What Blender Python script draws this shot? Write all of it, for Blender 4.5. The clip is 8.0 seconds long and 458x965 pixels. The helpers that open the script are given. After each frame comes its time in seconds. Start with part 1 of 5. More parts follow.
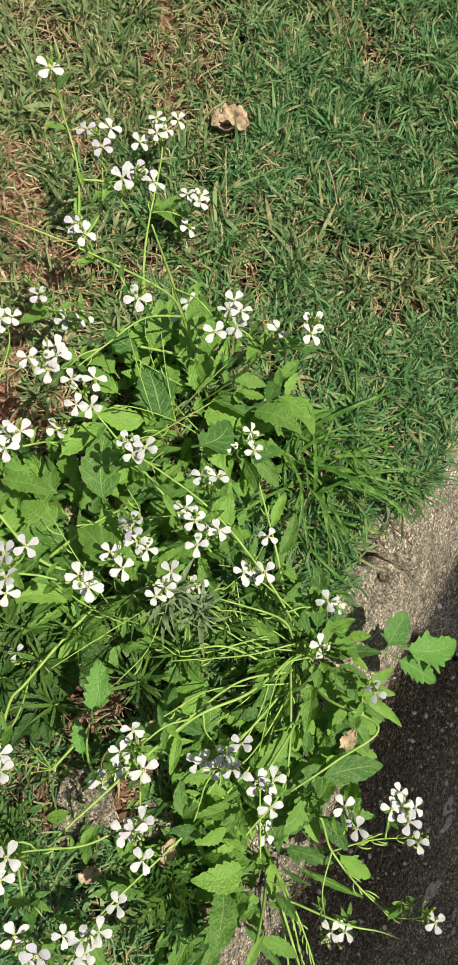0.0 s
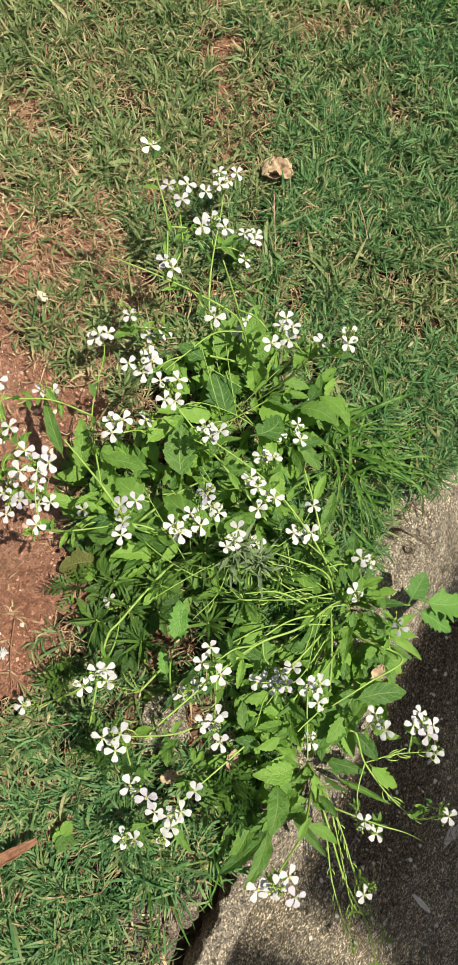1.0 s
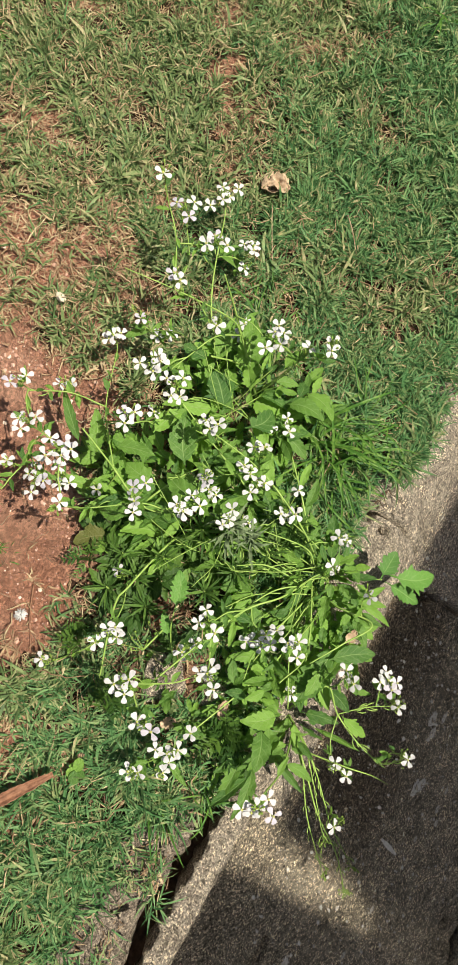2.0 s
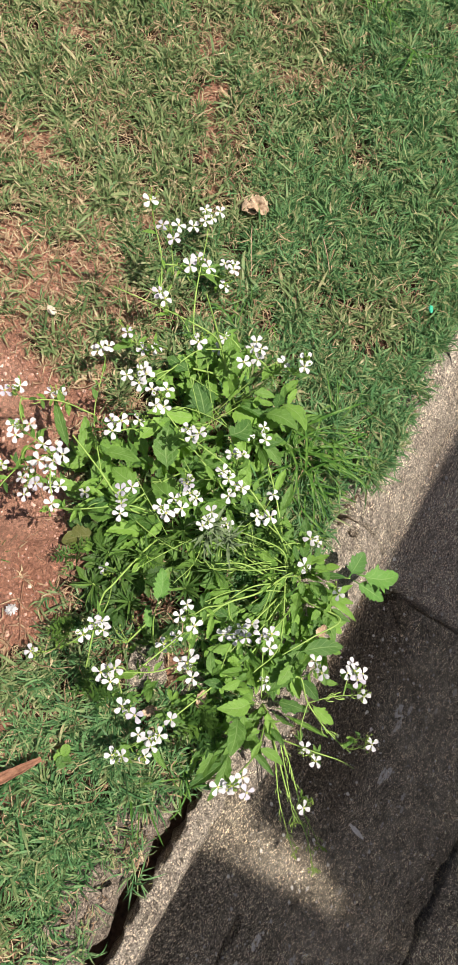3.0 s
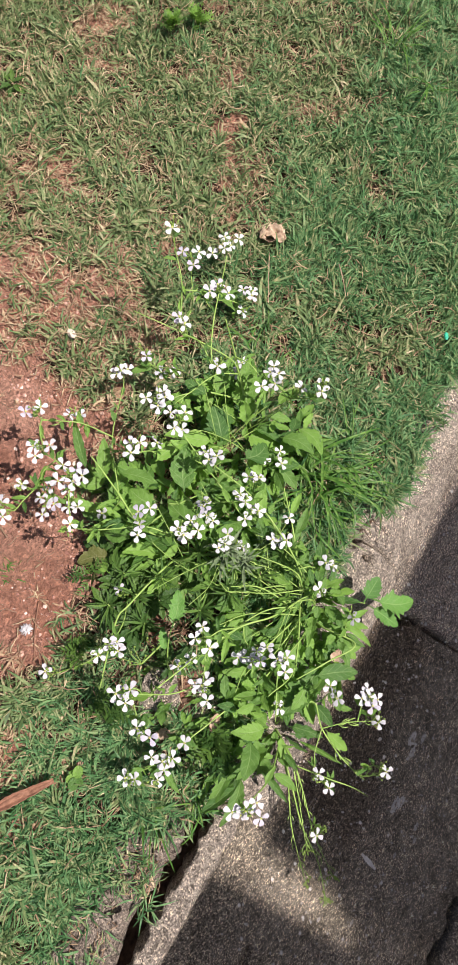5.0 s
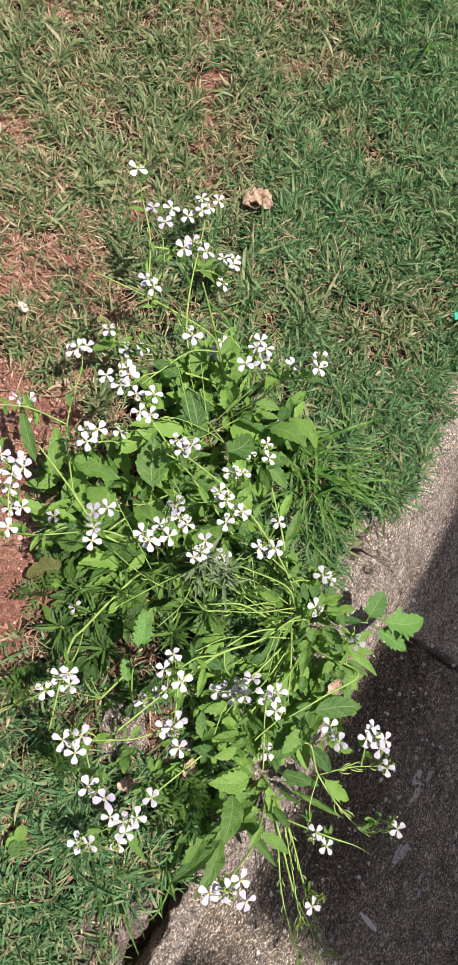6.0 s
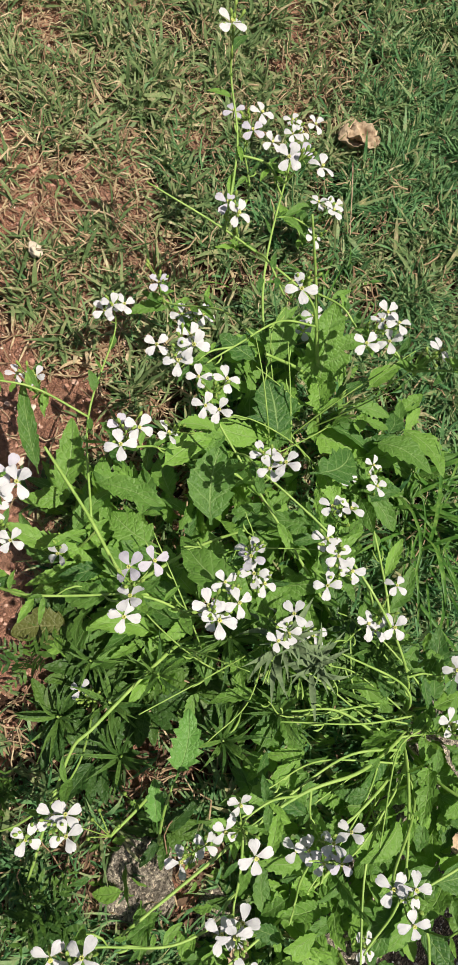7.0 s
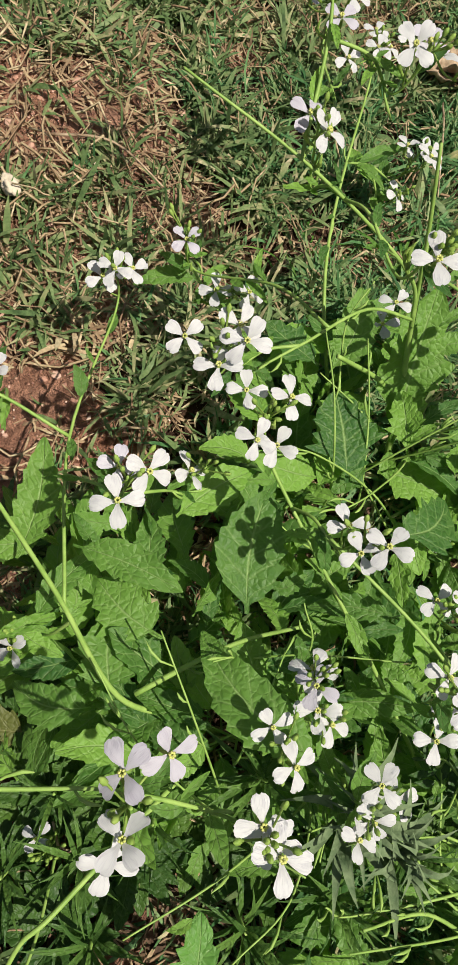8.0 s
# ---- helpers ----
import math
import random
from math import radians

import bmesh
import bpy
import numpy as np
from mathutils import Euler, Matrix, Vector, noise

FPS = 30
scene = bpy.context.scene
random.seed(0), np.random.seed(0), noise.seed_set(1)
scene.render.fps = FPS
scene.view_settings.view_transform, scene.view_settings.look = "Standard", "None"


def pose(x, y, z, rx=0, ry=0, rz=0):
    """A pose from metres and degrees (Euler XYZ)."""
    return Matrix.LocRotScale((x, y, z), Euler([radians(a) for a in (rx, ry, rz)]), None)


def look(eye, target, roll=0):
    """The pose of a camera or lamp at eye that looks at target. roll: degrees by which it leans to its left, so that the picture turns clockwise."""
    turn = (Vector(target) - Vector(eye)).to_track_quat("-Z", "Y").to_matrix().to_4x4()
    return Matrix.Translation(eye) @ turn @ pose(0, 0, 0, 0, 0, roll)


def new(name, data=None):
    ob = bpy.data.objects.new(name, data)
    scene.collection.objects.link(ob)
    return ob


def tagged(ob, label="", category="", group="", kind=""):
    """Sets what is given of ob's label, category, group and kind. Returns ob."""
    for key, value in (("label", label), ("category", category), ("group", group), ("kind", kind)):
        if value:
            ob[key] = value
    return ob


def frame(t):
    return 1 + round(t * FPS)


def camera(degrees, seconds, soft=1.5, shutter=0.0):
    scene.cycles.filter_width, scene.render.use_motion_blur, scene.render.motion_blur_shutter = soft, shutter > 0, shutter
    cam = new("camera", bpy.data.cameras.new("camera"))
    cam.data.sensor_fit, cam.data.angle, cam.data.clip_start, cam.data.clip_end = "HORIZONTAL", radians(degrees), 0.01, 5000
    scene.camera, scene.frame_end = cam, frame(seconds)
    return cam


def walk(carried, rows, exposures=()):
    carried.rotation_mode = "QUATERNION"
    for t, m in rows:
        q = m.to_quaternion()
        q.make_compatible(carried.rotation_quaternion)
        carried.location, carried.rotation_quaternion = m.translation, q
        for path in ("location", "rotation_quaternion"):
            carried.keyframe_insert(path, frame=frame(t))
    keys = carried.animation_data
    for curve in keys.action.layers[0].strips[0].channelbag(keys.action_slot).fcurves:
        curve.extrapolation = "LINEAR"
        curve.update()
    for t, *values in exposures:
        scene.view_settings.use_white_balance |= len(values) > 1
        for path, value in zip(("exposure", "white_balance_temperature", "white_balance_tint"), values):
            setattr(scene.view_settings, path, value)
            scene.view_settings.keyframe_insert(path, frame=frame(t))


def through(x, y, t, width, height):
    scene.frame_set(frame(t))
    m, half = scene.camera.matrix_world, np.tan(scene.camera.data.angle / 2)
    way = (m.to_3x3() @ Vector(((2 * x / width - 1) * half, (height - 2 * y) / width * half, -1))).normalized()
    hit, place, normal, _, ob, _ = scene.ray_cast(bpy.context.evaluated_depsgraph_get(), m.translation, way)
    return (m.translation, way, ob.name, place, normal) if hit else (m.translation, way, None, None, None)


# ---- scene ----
cam = camera(36.0, 8.0, soft=1.3)
PATH = [
    (0, (0.043, -0.003, 0.777), (0.056, 0.543, -1.147), 7.3),
    (0.5, (0.028, -0.059, 0.859), (-0.011, 0.459, -1.072), 1.1),
    (1, (0.018, -0.099, 0.929), (-0.055, 0.493, -0.98), -0.6),
    (1.5, (0.013, -0.119, 0.98), (-0.092, 0.443, -0.937), -3.5),
    (2, (0.021, -0.129, 1.045), (-0.034, 0.416, -0.878), 1.9),
    (2.2, (0.024, -0.133, 1.058), (-0.003, 0.44, -0.858), 5.0),
    (3.3, (0.021, -0.155, 1.132), (0.021, 0.395, -0.791), 8.3),
    (3.5, (0.015, -0.159, 1.138), (0.001, 0.383, -0.787), 7.5),
    (4, (0.016, -0.159, 1.139), (-0.044, 0.4, -0.78), 2.7),
    (4.5, (0.015, -0.159, 1.142), (-0.026, 0.417, -0.773), 4.4),
    (4.7, (0.011, -0.158, 1.14), (-0.025, 0.434, -0.77), 5.1),
    (5.8, (0.02, -0.124, 0.992), (-0.009, 0.548, -0.892), 6.6),
    (6, (0.016, -0.118, 0.95), (0.03, 0.549, -0.936), 9.8),
    (6.5, (-0.018, -0.073, 0.802), (0.01, 0.63, -1.07), 11.5),
    (7, (-0.066, -0.013, 0.676), (-0.053, 0.672, -1.202), 13.7),
    (7.5, (-0.097, 0.044, 0.579), (-0.053, 0.707, -1.307), 17.8),
    (8, (-0.109, 0.091, 0.501), (-0.051, 0.729, -1.394), 21.0),
]
EXPOSURES = [(0, 0.27, 6900, 5), (0.5, 0.28, 6950, 5), (1.5, 0.4, 7050, 9), (2, 0.39, 7000, 9), (3.5, 0.48, 6480, 19), (4.5, 0.46, 6380, 21), (6, 0.42, 6300, 24), (6.5, 0.38, 6550, 17), (7, 0.18, 6680, 10), (7.5, 0.12, 6680, 8), (8, 0.08, 6680, 8)]
walk(cam, [(t, look(eye, target, roll)) for t, eye, target, roll in PATH], EXPOSURES)

# ---- light ----
SUN_FLAT = Vector((0.97, -0.24, 0.0)).normalized()   # the sun stands over the far side of the drain
SUN_HEIGHT = radians(63)
SUN_WAY = SUN_FLAT * math.cos(SUN_HEIGHT) + Vector((0, 0, math.sin(SUN_HEIGHT)))

world = bpy.data.worlds.new("sky")
scene.world = world
world.use_nodes = True
sky = world.node_tree.nodes.new("ShaderNodeTexSky")
sky.sky_type, sky.sun_disc = "NISHITA", False
sky.dust_density, sky.air_density = 4.0, 1.0
sky.sun_elevation, sky.sun_rotation = SUN_HEIGHT, math.atan2(SUN_FLAT.x, SUN_FLAT.y)
world.node_tree.links.new(sky.outputs[0], world.node_tree.nodes["Background"].inputs[0])
world.node_tree.nodes["Background"].inputs[1].default_value = 0.05
sun = new("sun", bpy.data.lights.new("sun", "SUN"))
sun.data.energy, sun.data.angle, sun.data.color = 5.0, radians(0.53), (1.0, 0.94, 0.84)
sun.matrix_world = look(SUN_WAY * 30, (0, 0, 0))


# ---- materials ----
class Shader:
    """A node material in the making."""

    def __init__(self, name):
        self.mat = bpy.data.materials.new(name)
        self.mat.use_nodes = True
        self.tree = self.mat.node_tree
        self.bsdf = self.tree.nodes["Principled BSDF"]
        self.out = self.tree.nodes["Material Output"]

    def node(self, kind, **values):
        n = self.tree.nodes.new("ShaderNode" + kind)
        for key, value in values.items():
            if key in n.inputs:
                n.inputs[key].default_value = value
        return n

    def link(self, a, b):
        self.tree.links.new(a, b)

    def coord(self, which="Object"):
        return self.node("TexCoord").outputs[which]

    def place(self):
        return self.node("NewGeometry").outputs["Position"]

    def noise(self, scale, detail=4.0, rough=0.55, at=None):
        n = self.node("TexNoise", Scale=scale, Detail=detail, Roughness=rough)
        self.link(at or self.place(), n.inputs["Vector"])
        return n.outputs["Fac"]

    def ramp(self, fac, *stops):
        n = self.node("ValToRGB")
        els = n.color_ramp.elements
        while len(els) < len(stops):
            els.new(0.5)
        for e, (at, col) in zip(els, stops):
            e.position, e.color = at, (*col, 1) if len(col) == 3 else col
        self.link(fac, n.inputs[0])
        return n.outputs[0]

    def mix(self, fac, a, b, how="MIX"):
        n = self.tree.nodes.new("ShaderNodeMix")
        n.data_type, n.blend_type = "RGBA", how
        for value, sock in ((fac, n.inputs[0]), (a, n.inputs[6]), (b, n.inputs[7])):
            if isinstance(value, (float, int)):
                sock.default_value = value
            elif isinstance(value, tuple):
                sock.default_value = (*value, 1)
            else:
                self.link(value, sock)
        return n.outputs[2]

    def math(self, how, a, b=0.0, c=0.0):
        n = self.tree.nodes.new("ShaderNodeMath")
        n.operation = how
        for value, sock in zip((a, b, c), n.inputs):
            if isinstance(value, (float, int)):
                sock.default_value = value
            else:
                self.link(value, sock)
        return n.outputs[0]

    def bump(self, height, strength=0.4, distance=0.002):
        n = self.node("Bump", Strength=strength, Distance=distance)
        self.link(height, n.inputs["Height"])
        self.link(n.outputs[0], self.bsdf.inputs["Normal"])

    def finish(self, colour, rough=0.6, gloss=0.5, through=0.0, through_colour=None):
        """through: the share of light that a thin leaf lets pass."""
        if isinstance(colour, tuple):
            self.bsdf.inputs["Base Color"].default_value = (*colour, 1)
        else:
            self.link(colour, self.bsdf.inputs["Base Color"])
        if isinstance(rough, (float, int)):
            self.bsdf.inputs["Roughness"].default_value = rough
        else:
            self.link(rough, self.bsdf.inputs["Roughness"])
        self.bsdf.inputs["Specular IOR Level"].default_value = gloss
        if through:
            t, m = self.node("BsdfTranslucent"), self.node("MixShader")
            src = through_colour if through_colour is not None else colour
            if isinstance(src, tuple):
                t.inputs[0].default_value = (*src, 1)
            else:
                self.link(src, t.inputs[0])
            m.inputs[0].default_value = through
            self.link(self.bsdf.outputs[0], m.inputs[1])
            self.link(t.outputs[0], m.inputs[2])
            self.link(m.outputs[0], self.out.inputs[0])
        return self.mat


def soil_material():
    s = Shader("red_soil")
    big = s.ramp(s.noise(6, 5), (0.3, (0.68, 0.32, 0.21)), (0.7, (0.95, 0.57, 0.42)))
    fine = s.ramp(s.noise(160, 6, 0.7), (0.3, (0.55, 0.5, 0.48)), (0.75, (1.15, 1.1, 1.05)))
    col = s.mix(1.0, big, fine, "MULTIPLY")
    crumb = s.node("TexVoronoi", Scale=190.0)
    s.link(s.place(), crumb.inputs["Vector"])
    col = s.mix(0.7, col, s.ramp(crumb.outputs["Color"], (0.15, (0.62, 0.58, 0.55)), (0.6, (1, 1, 1)), (0.9, (1.35, 1.36, 1.33))), "MULTIPLY")
    s.bump(s.math("ADD", s.noise(70, 7, 0.75), s.math("MULTIPLY", s.noise(330, 4, 0.7), 0.8)), 1.0, 0.026)
    return s.finish(col, 0.93, 0.2)


def topsoil_material():
    """Brown earth with bits of dead grass, as it lies under turf."""
    s = Shader("brown_topsoil")
    col = s.ramp(s.noise(25, 6, 0.7), (0.3, (0.05, 0.028, 0.02)), (0.7, (0.15, 0.084, 0.058)))
    fine = s.ramp(s.noise(240, 5, 0.7), (0.3, (0.5, 0.48, 0.46)), (0.72, (1.25, 1.2, 1.1)))
    s.bump(s.math("ADD", s.noise(90, 6, 0.7), s.noise(300, 4)), 1.0, 0.016)
    return s.finish(s.mix(1.0, col, fine, "MULTIPLY"), 0.95, 0.15)


def concrete_material(name, dark, light, stain, speck, brown_patch=0.0):
    """Weathered concrete: blotches, grit of two sizes, and a darker brown patch below the plants."""
    s = Shader(name)
    base = s.ramp(s.noise(9, 6, 0.6), (0.3, dark), (0.7, light))
    blot = s.ramp(s.noise(22, 8, 0.75), (0.45, (0, 0, 0)), (0.62, (1, 1, 1)))
    col = s.mix(s.math("MULTIPLY", blot, 0.55), base, stain)
    if brown_patch:
        from_spot = s.node("VectorMath")
        from_spot.operation = "DISTANCE"
        s.link(s.place(), from_spot.inputs[0])
        from_spot.inputs[1].default_value = (0.24, -0.12, -0.15)
        patch_mask = s.math("SUBTRACT", s.math("ADD", s.noise(4.5, 6, 0.65), 0.42), s.math("MULTIPLY", from_spot.outputs["Value"], 1.5))
        col = s.mix(s.math("MULTIPLY", s.ramp(patch_mask, (0.38, (0, 0, 0)), (0.62, (1, 1, 1))), brown_patch), col, (0.105, 0.078, 0.055))
    grit = s.node("TexVoronoi", Scale=430.0)
    s.link(s.place(), grit.inputs["Vector"])
    stones = s.ramp(grit.outputs["Color"], (0.2, (0.3, 0.29, 0.28)), (0.42, (0.85, 0.85, 0.85)), (0.62, (1, 1, 1)), (0.8, (speck, speck, speck * 0.95)))
    col = s.mix(0.85, col, stones, "MULTIPLY")
    coarse = s.node("TexVoronoi", Scale=170.0)
    s.link(s.place(), coarse.inputs["Vector"])
    col = s.mix(0.7, col, s.ramp(coarse.outputs["Color"], (0.1, (0.35, 0.34, 0.32)), (0.22, (1, 1, 1)), (0.85, (1, 1, 1)), (0.93, (speck, speck, speck * 0.96))), "MULTIPLY")
    grain = s.ramp(s.noise(600, 4, 0.85), (0.36, (0.4, 0.39, 0.38)), (0.5, (1, 1, 1)), (0.64, (speck, speck, speck * 0.96)))
    col = s.mix(0.8, col, grain, "MULTIPLY")
    pits = s.math("ADD", s.math("MULTIPLY", grit.outputs["Distance"], -0.4), s.noise(380, 4, 0.8))
    s.bump(s.math("ADD", pits, s.noise(110, 6, 0.75)), 1.0, 0.006)
    return s.finish(col, 0.9, 0.2)


def blade_material(name, stops, through=0.3, rough=0.5):
    s = Shader(name)
    isle = s.node("NewGeometry").outputs["Random Per Island"]
    wide, tuft = s.noise(3.5, 3), s.ramp(s.noise(75, 3, 0.6), (0.32, (0, 0, 0)), (0.68, (1, 1, 1)))
    pick = s.math("ADD", s.math("MULTIPLY", isle, 0.5), s.math("ADD", s.math("MULTIPLY", wide, 0.2), s.math("MULTIPLY", tuft, 0.38)))
    col = s.ramp(pick, *stops)
    fine = s.ramp(s.noise(500, 2), (0.3, (0.86, 0.89, 0.83)), (0.7, (1.24, 1.24, 1.22)))
    return s.finish(s.mix(1.0, col, fine, "MULTIPLY"), rough, 0.2, through)


def leaf_material(name, low, high, vein, through=0.3, glow=(0.3, 0.46, 0.03)):
    """Broad leaf: u runs along the leaf and v across it."""
    s = Shader(name)
    sep = s.node("SeparateXYZ")
    s.link(s.coord("UV"), sep.inputs[0])
    u, v = sep.outputs[0], sep.outputs[1]
    side = s.math("ABSOLUTE", s.math("SUBTRACT", v, 0.5))
    rib = s.ramp(side, (0.006, (1, 1, 1)), (0.034, (0, 0, 0)))
    wob = s.math("MULTIPLY", s.noise(75, 3), 0.32)
    run = s.math("FRACT", s.math("ADD", s.math("SUBTRACT", s.math("MULTIPLY", u, 5.5), s.math("MULTIPLY", side, 2.6)), wob))
    branch = s.ramp(s.math("ABSOLUTE", s.math("SUBTRACT", run, 0.55)), (0.0, (1, 1, 1)), (0.11, (0, 0, 0)))
    net = s.node("TexVoronoi", Scale=230.0)
    s.link(s.place(), net.inputs["Vector"])
    net.feature = "DISTANCE_TO_EDGE"
    fine = s.ramp(net.outputs["Distance"], (0.02, (1, 1, 1)), (0.16, (0, 0, 0)))
    veins = s.math("MAXIMUM", s.math("MAXIMUM", s.math("MULTIPLY", rib, 0.75), s.math("MULTIPLY", branch, 0.4)), s.math("MULTIPLY", fine, 0.1))
    own = s.node("ObjectInfo").outputs["Random"]
    tone = s.math("ADD", s.math("MULTIPLY", own, 0.7), s.math("MULTIPLY", s.noise(45, 5, 0.65), 0.45))
    col = s.ramp(tone, (0.2, low), (0.88, high))
    col = s.mix(veins, col, vein)
    spots = s.ramp(s.noise(120, 4, 0.7), (0.62, (0, 0, 0)), (0.74, (1, 1, 1)))
    col = s.mix(s.math("MULTIPLY", spots, 0.18), col, (0.2, 0.22, 0.07))
    quilt = s.math("MULTIPLY", s.ramp(net.outputs["Distance"], (0.0, (0, 0, 0)), (0.3, (1, 1, 1))), 0.2)
    hill = s.math("SUBTRACT", s.math("ADD", quilt, s.math("MULTIPLY", s.noise(110, 3), 0.6)), s.math("MULTIPLY", veins, 0.3))
    s.bump(hill, 0.9, 0.0022)
    return s.finish(col, 0.5, 0.34, through, s.mix(0.55, col, glow))


def petal_material(name, base, vein):
    s = Shader(name)
    sep, comb = s.node("SeparateXYZ"), s.node("CombineXYZ")
    s.link(s.coord("UV"), sep.inputs[0])
    s.link(s.math("MULTIPLY", sep.outputs[0], 2.0), comb.inputs[0])
    s.link(s.math("MULTIPLY", sep.outputs[1], 26.0), comb.inputs[1])
    s.link(s.node("ObjectInfo").outputs["Random"], comb.inputs[2])
    lines = s.ramp(s.noise(1.0, 2, at=comb.outputs[0]), (0.5, (0, 0, 0)), (0.75, (1, 1, 1)))
    col = s.mix(s.math("MULTIPLY", lines, 0.5), base, vein)
    s.bump(lines, 0.5, 0.0005)
    return s.finish(col, 0.55, 0.3, 0.28)


def plain_material(name, a, b, scale=60.0, rough=0.7, through=0.0, bump=0.4):
    s = Shader(name)
    col = s.ramp(s.noise(scale, 5, 0.6), (0.3, a), (0.7, b))
    s.bump(s.noise(scale * 2.5, 4), bump, 0.002)
    return s.finish(col, rough, 0.3, through)


def far_bank_material():
    s = Shader("far_turf")
    col = s.ramp(s.noise(2.2, 8, 0.75), (0.35, (0.2, 0.11, 0.07)), (0.5, (0.06, 0.09, 0.03)), (0.7, (0.1, 0.14, 0.05)))
    s.bump(s.noise(40, 5), 0.8, 0.01)
    return s.finish(col, 0.95, 0.1)


SOIL = soil_material()
TOPSOIL = topsoil_material()
KERB = concrete_material("kerb_concrete", (0.32, 0.278, 0.228), (0.52, 0.462, 0.39), (0.19, 0.158, 0.126), 2.05)
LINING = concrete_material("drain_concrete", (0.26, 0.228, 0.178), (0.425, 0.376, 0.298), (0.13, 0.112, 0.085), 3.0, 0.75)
# Lighter copy of the lining: extra reflected light is put into the colour.
LIT_LINING = concrete_material("lit_drain_concrete", (0.38, 0.33, 0.275), (0.58, 0.512, 0.43), (0.27, 0.22, 0.18), 2.4)
RUBBLE = concrete_material("rubble_concrete", (0.27, 0.225, 0.18), (0.47, 0.4, 0.335), (0.14, 0.115, 0.09), 1.6)
WALL = concrete_material("shade_wall_plaster", (0.36, 0.33, 0.29), (0.5, 0.47, 0.42), (0.24, 0.22, 0.19), 1.1)
CRUST = plain_material("pale_crust", (0.5, 0.48, 0.44), (0.8, 0.78, 0.73), 260)
GRASS = blade_material("green_blade", ((0.14, (0.024, 0.08, 0.03)), (0.42, (0.082, 0.2, 0.075)), (0.62, (0.16, 0.3, 0.125)), (0.84, (0.29, 0.335, 0.16)), (0.97, (0.52, 0.45, 0.25))))
OLIVE = blade_material("olive_blade", ((0.14, (0.042, 0.08, 0.03)), (0.42, (0.13, 0.205, 0.08)), (0.62, (0.22, 0.285, 0.125)), (0.8, (0.37, 0.345, 0.195)), (0.94, (0.6, 0.505, 0.34))))
STRAW = blade_material("dry_blade", ((0.1, (0.16, 0.095, 0.062)), (0.45, (0.31, 0.205, 0.13)), (0.75, (0.48, 0.37, 0.235)), (0.95, (0.66, 0.55, 0.38))), 0.15, 0.7)
TUFT = blade_material("tuft_blade", ((0.1, (0.024, 0.08, 0.018)), (0.55, (0.065, 0.17, 0.03)), (0.97, (0.27, 0.42, 0.1))), 0.3, 0.4)
LEAF = leaf_material("radish_leaf", (0.045, 0.14, 0.032), (0.235, 0.45, 0.075), (0.36, 0.53, 0.19), 0.4, (0.27, 0.45, 0.045))
BLUISH_LEAF = leaf_material("bluish_leaf", (0.05, 0.165, 0.035), (0.13, 0.31, 0.06), (0.28, 0.45, 0.15), 0.3, (0.18, 0.36, 0.03))
YELLOW_LEAF = leaf_material("fading_leaf", (0.12, 0.14, 0.035), (0.22, 0.21, 0.065), (0.28, 0.28, 0.12), 0.3, (0.3, 0.28, 0.05))
STEM = plain_material("radish_stem", (0.18, 0.32, 0.06), (0.34, 0.49, 0.13), 70, 0.5, 0.0, 0.2)
BUD = plain_material("radish_bud", (0.2, 0.34, 0.06), (0.34, 0.47, 0.11), 200, 0.5, 0.15)
PETAL = petal_material("white_petal", (0.73, 0.73, 0.755), (0.5, 0.48, 0.6))
FADED = petal_material("fading_petal", (0.64, 0.615, 0.71), (0.45, 0.4, 0.54))
ANTHER = plain_material("anther", (0.66, 0.72, 0.2), (0.8, 0.8, 0.3), 400, 0.7, 0.2)
WOOLLY = plain_material("woolly_leaf", (0.1, 0.16, 0.075), (0.22, 0.29, 0.155), 150, 0.9, 0.12)
WEED = leaf_material("weed_leaf", (0.025, 0.075, 0.014), (0.085, 0.17, 0.028), (0.11, 0.2, 0.05), 0.2, (0.09, 0.18, 0.02))
DRY_LEAF = plain_material("dry_leaf", (0.19, 0.11, 0.065), (0.66, 0.52, 0.36), 75, 0.75, 0.1, 0.7)
# Litter brown, taken darker to hold the shade under plants and in gaps.
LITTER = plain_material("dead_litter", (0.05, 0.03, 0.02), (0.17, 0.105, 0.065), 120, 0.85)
BARK = plain_material("brown_curl", (0.16, 0.075, 0.045), (0.34, 0.18, 0.11), 110, 0.7, 0.05, 0.7)
PALE_STONE = plain_material("pale_stone", (0.5, 0.43, 0.33), (0.7, 0.62, 0.5), 200)
FLUFF = plain_material("white_down", (0.75, 0.75, 0.75), (0.88, 0.88, 0.88), 300, 0.9, 0.3)
SCRAP = plain_material("green_scrap", (0.02, 0.35, 0.2), (0.05, 0.5, 0.32), 200, 0.4)
TURF = far_bank_material()


# ---- building blocks ----
def mesh(name, verts, faces, material, smooth=True, uv=None):
    """A mesh from points and faces; uv: one pair for each point."""
    me = bpy.data.meshes.new(name)
    me.from_pydata([tuple(v) for v in verts], [], [tuple(f) for f in faces])
    for m in material if isinstance(material, (list, tuple)) else (material,):
        me.materials.append(m)
    if uv is not None:
        lay = me.uv_layers.new(name="UVMap")
        loops = np.empty(len(me.loops), np.int32)
        me.loops.foreach_get("vertex_index", loops)
        lay.data.foreach_set("uv", np.asarray(uv, np.float32)[loops].ravel())
    me.polygons.foreach_set("use_smooth", [smooth] * len(me.polygons))
    me.update()
    return me


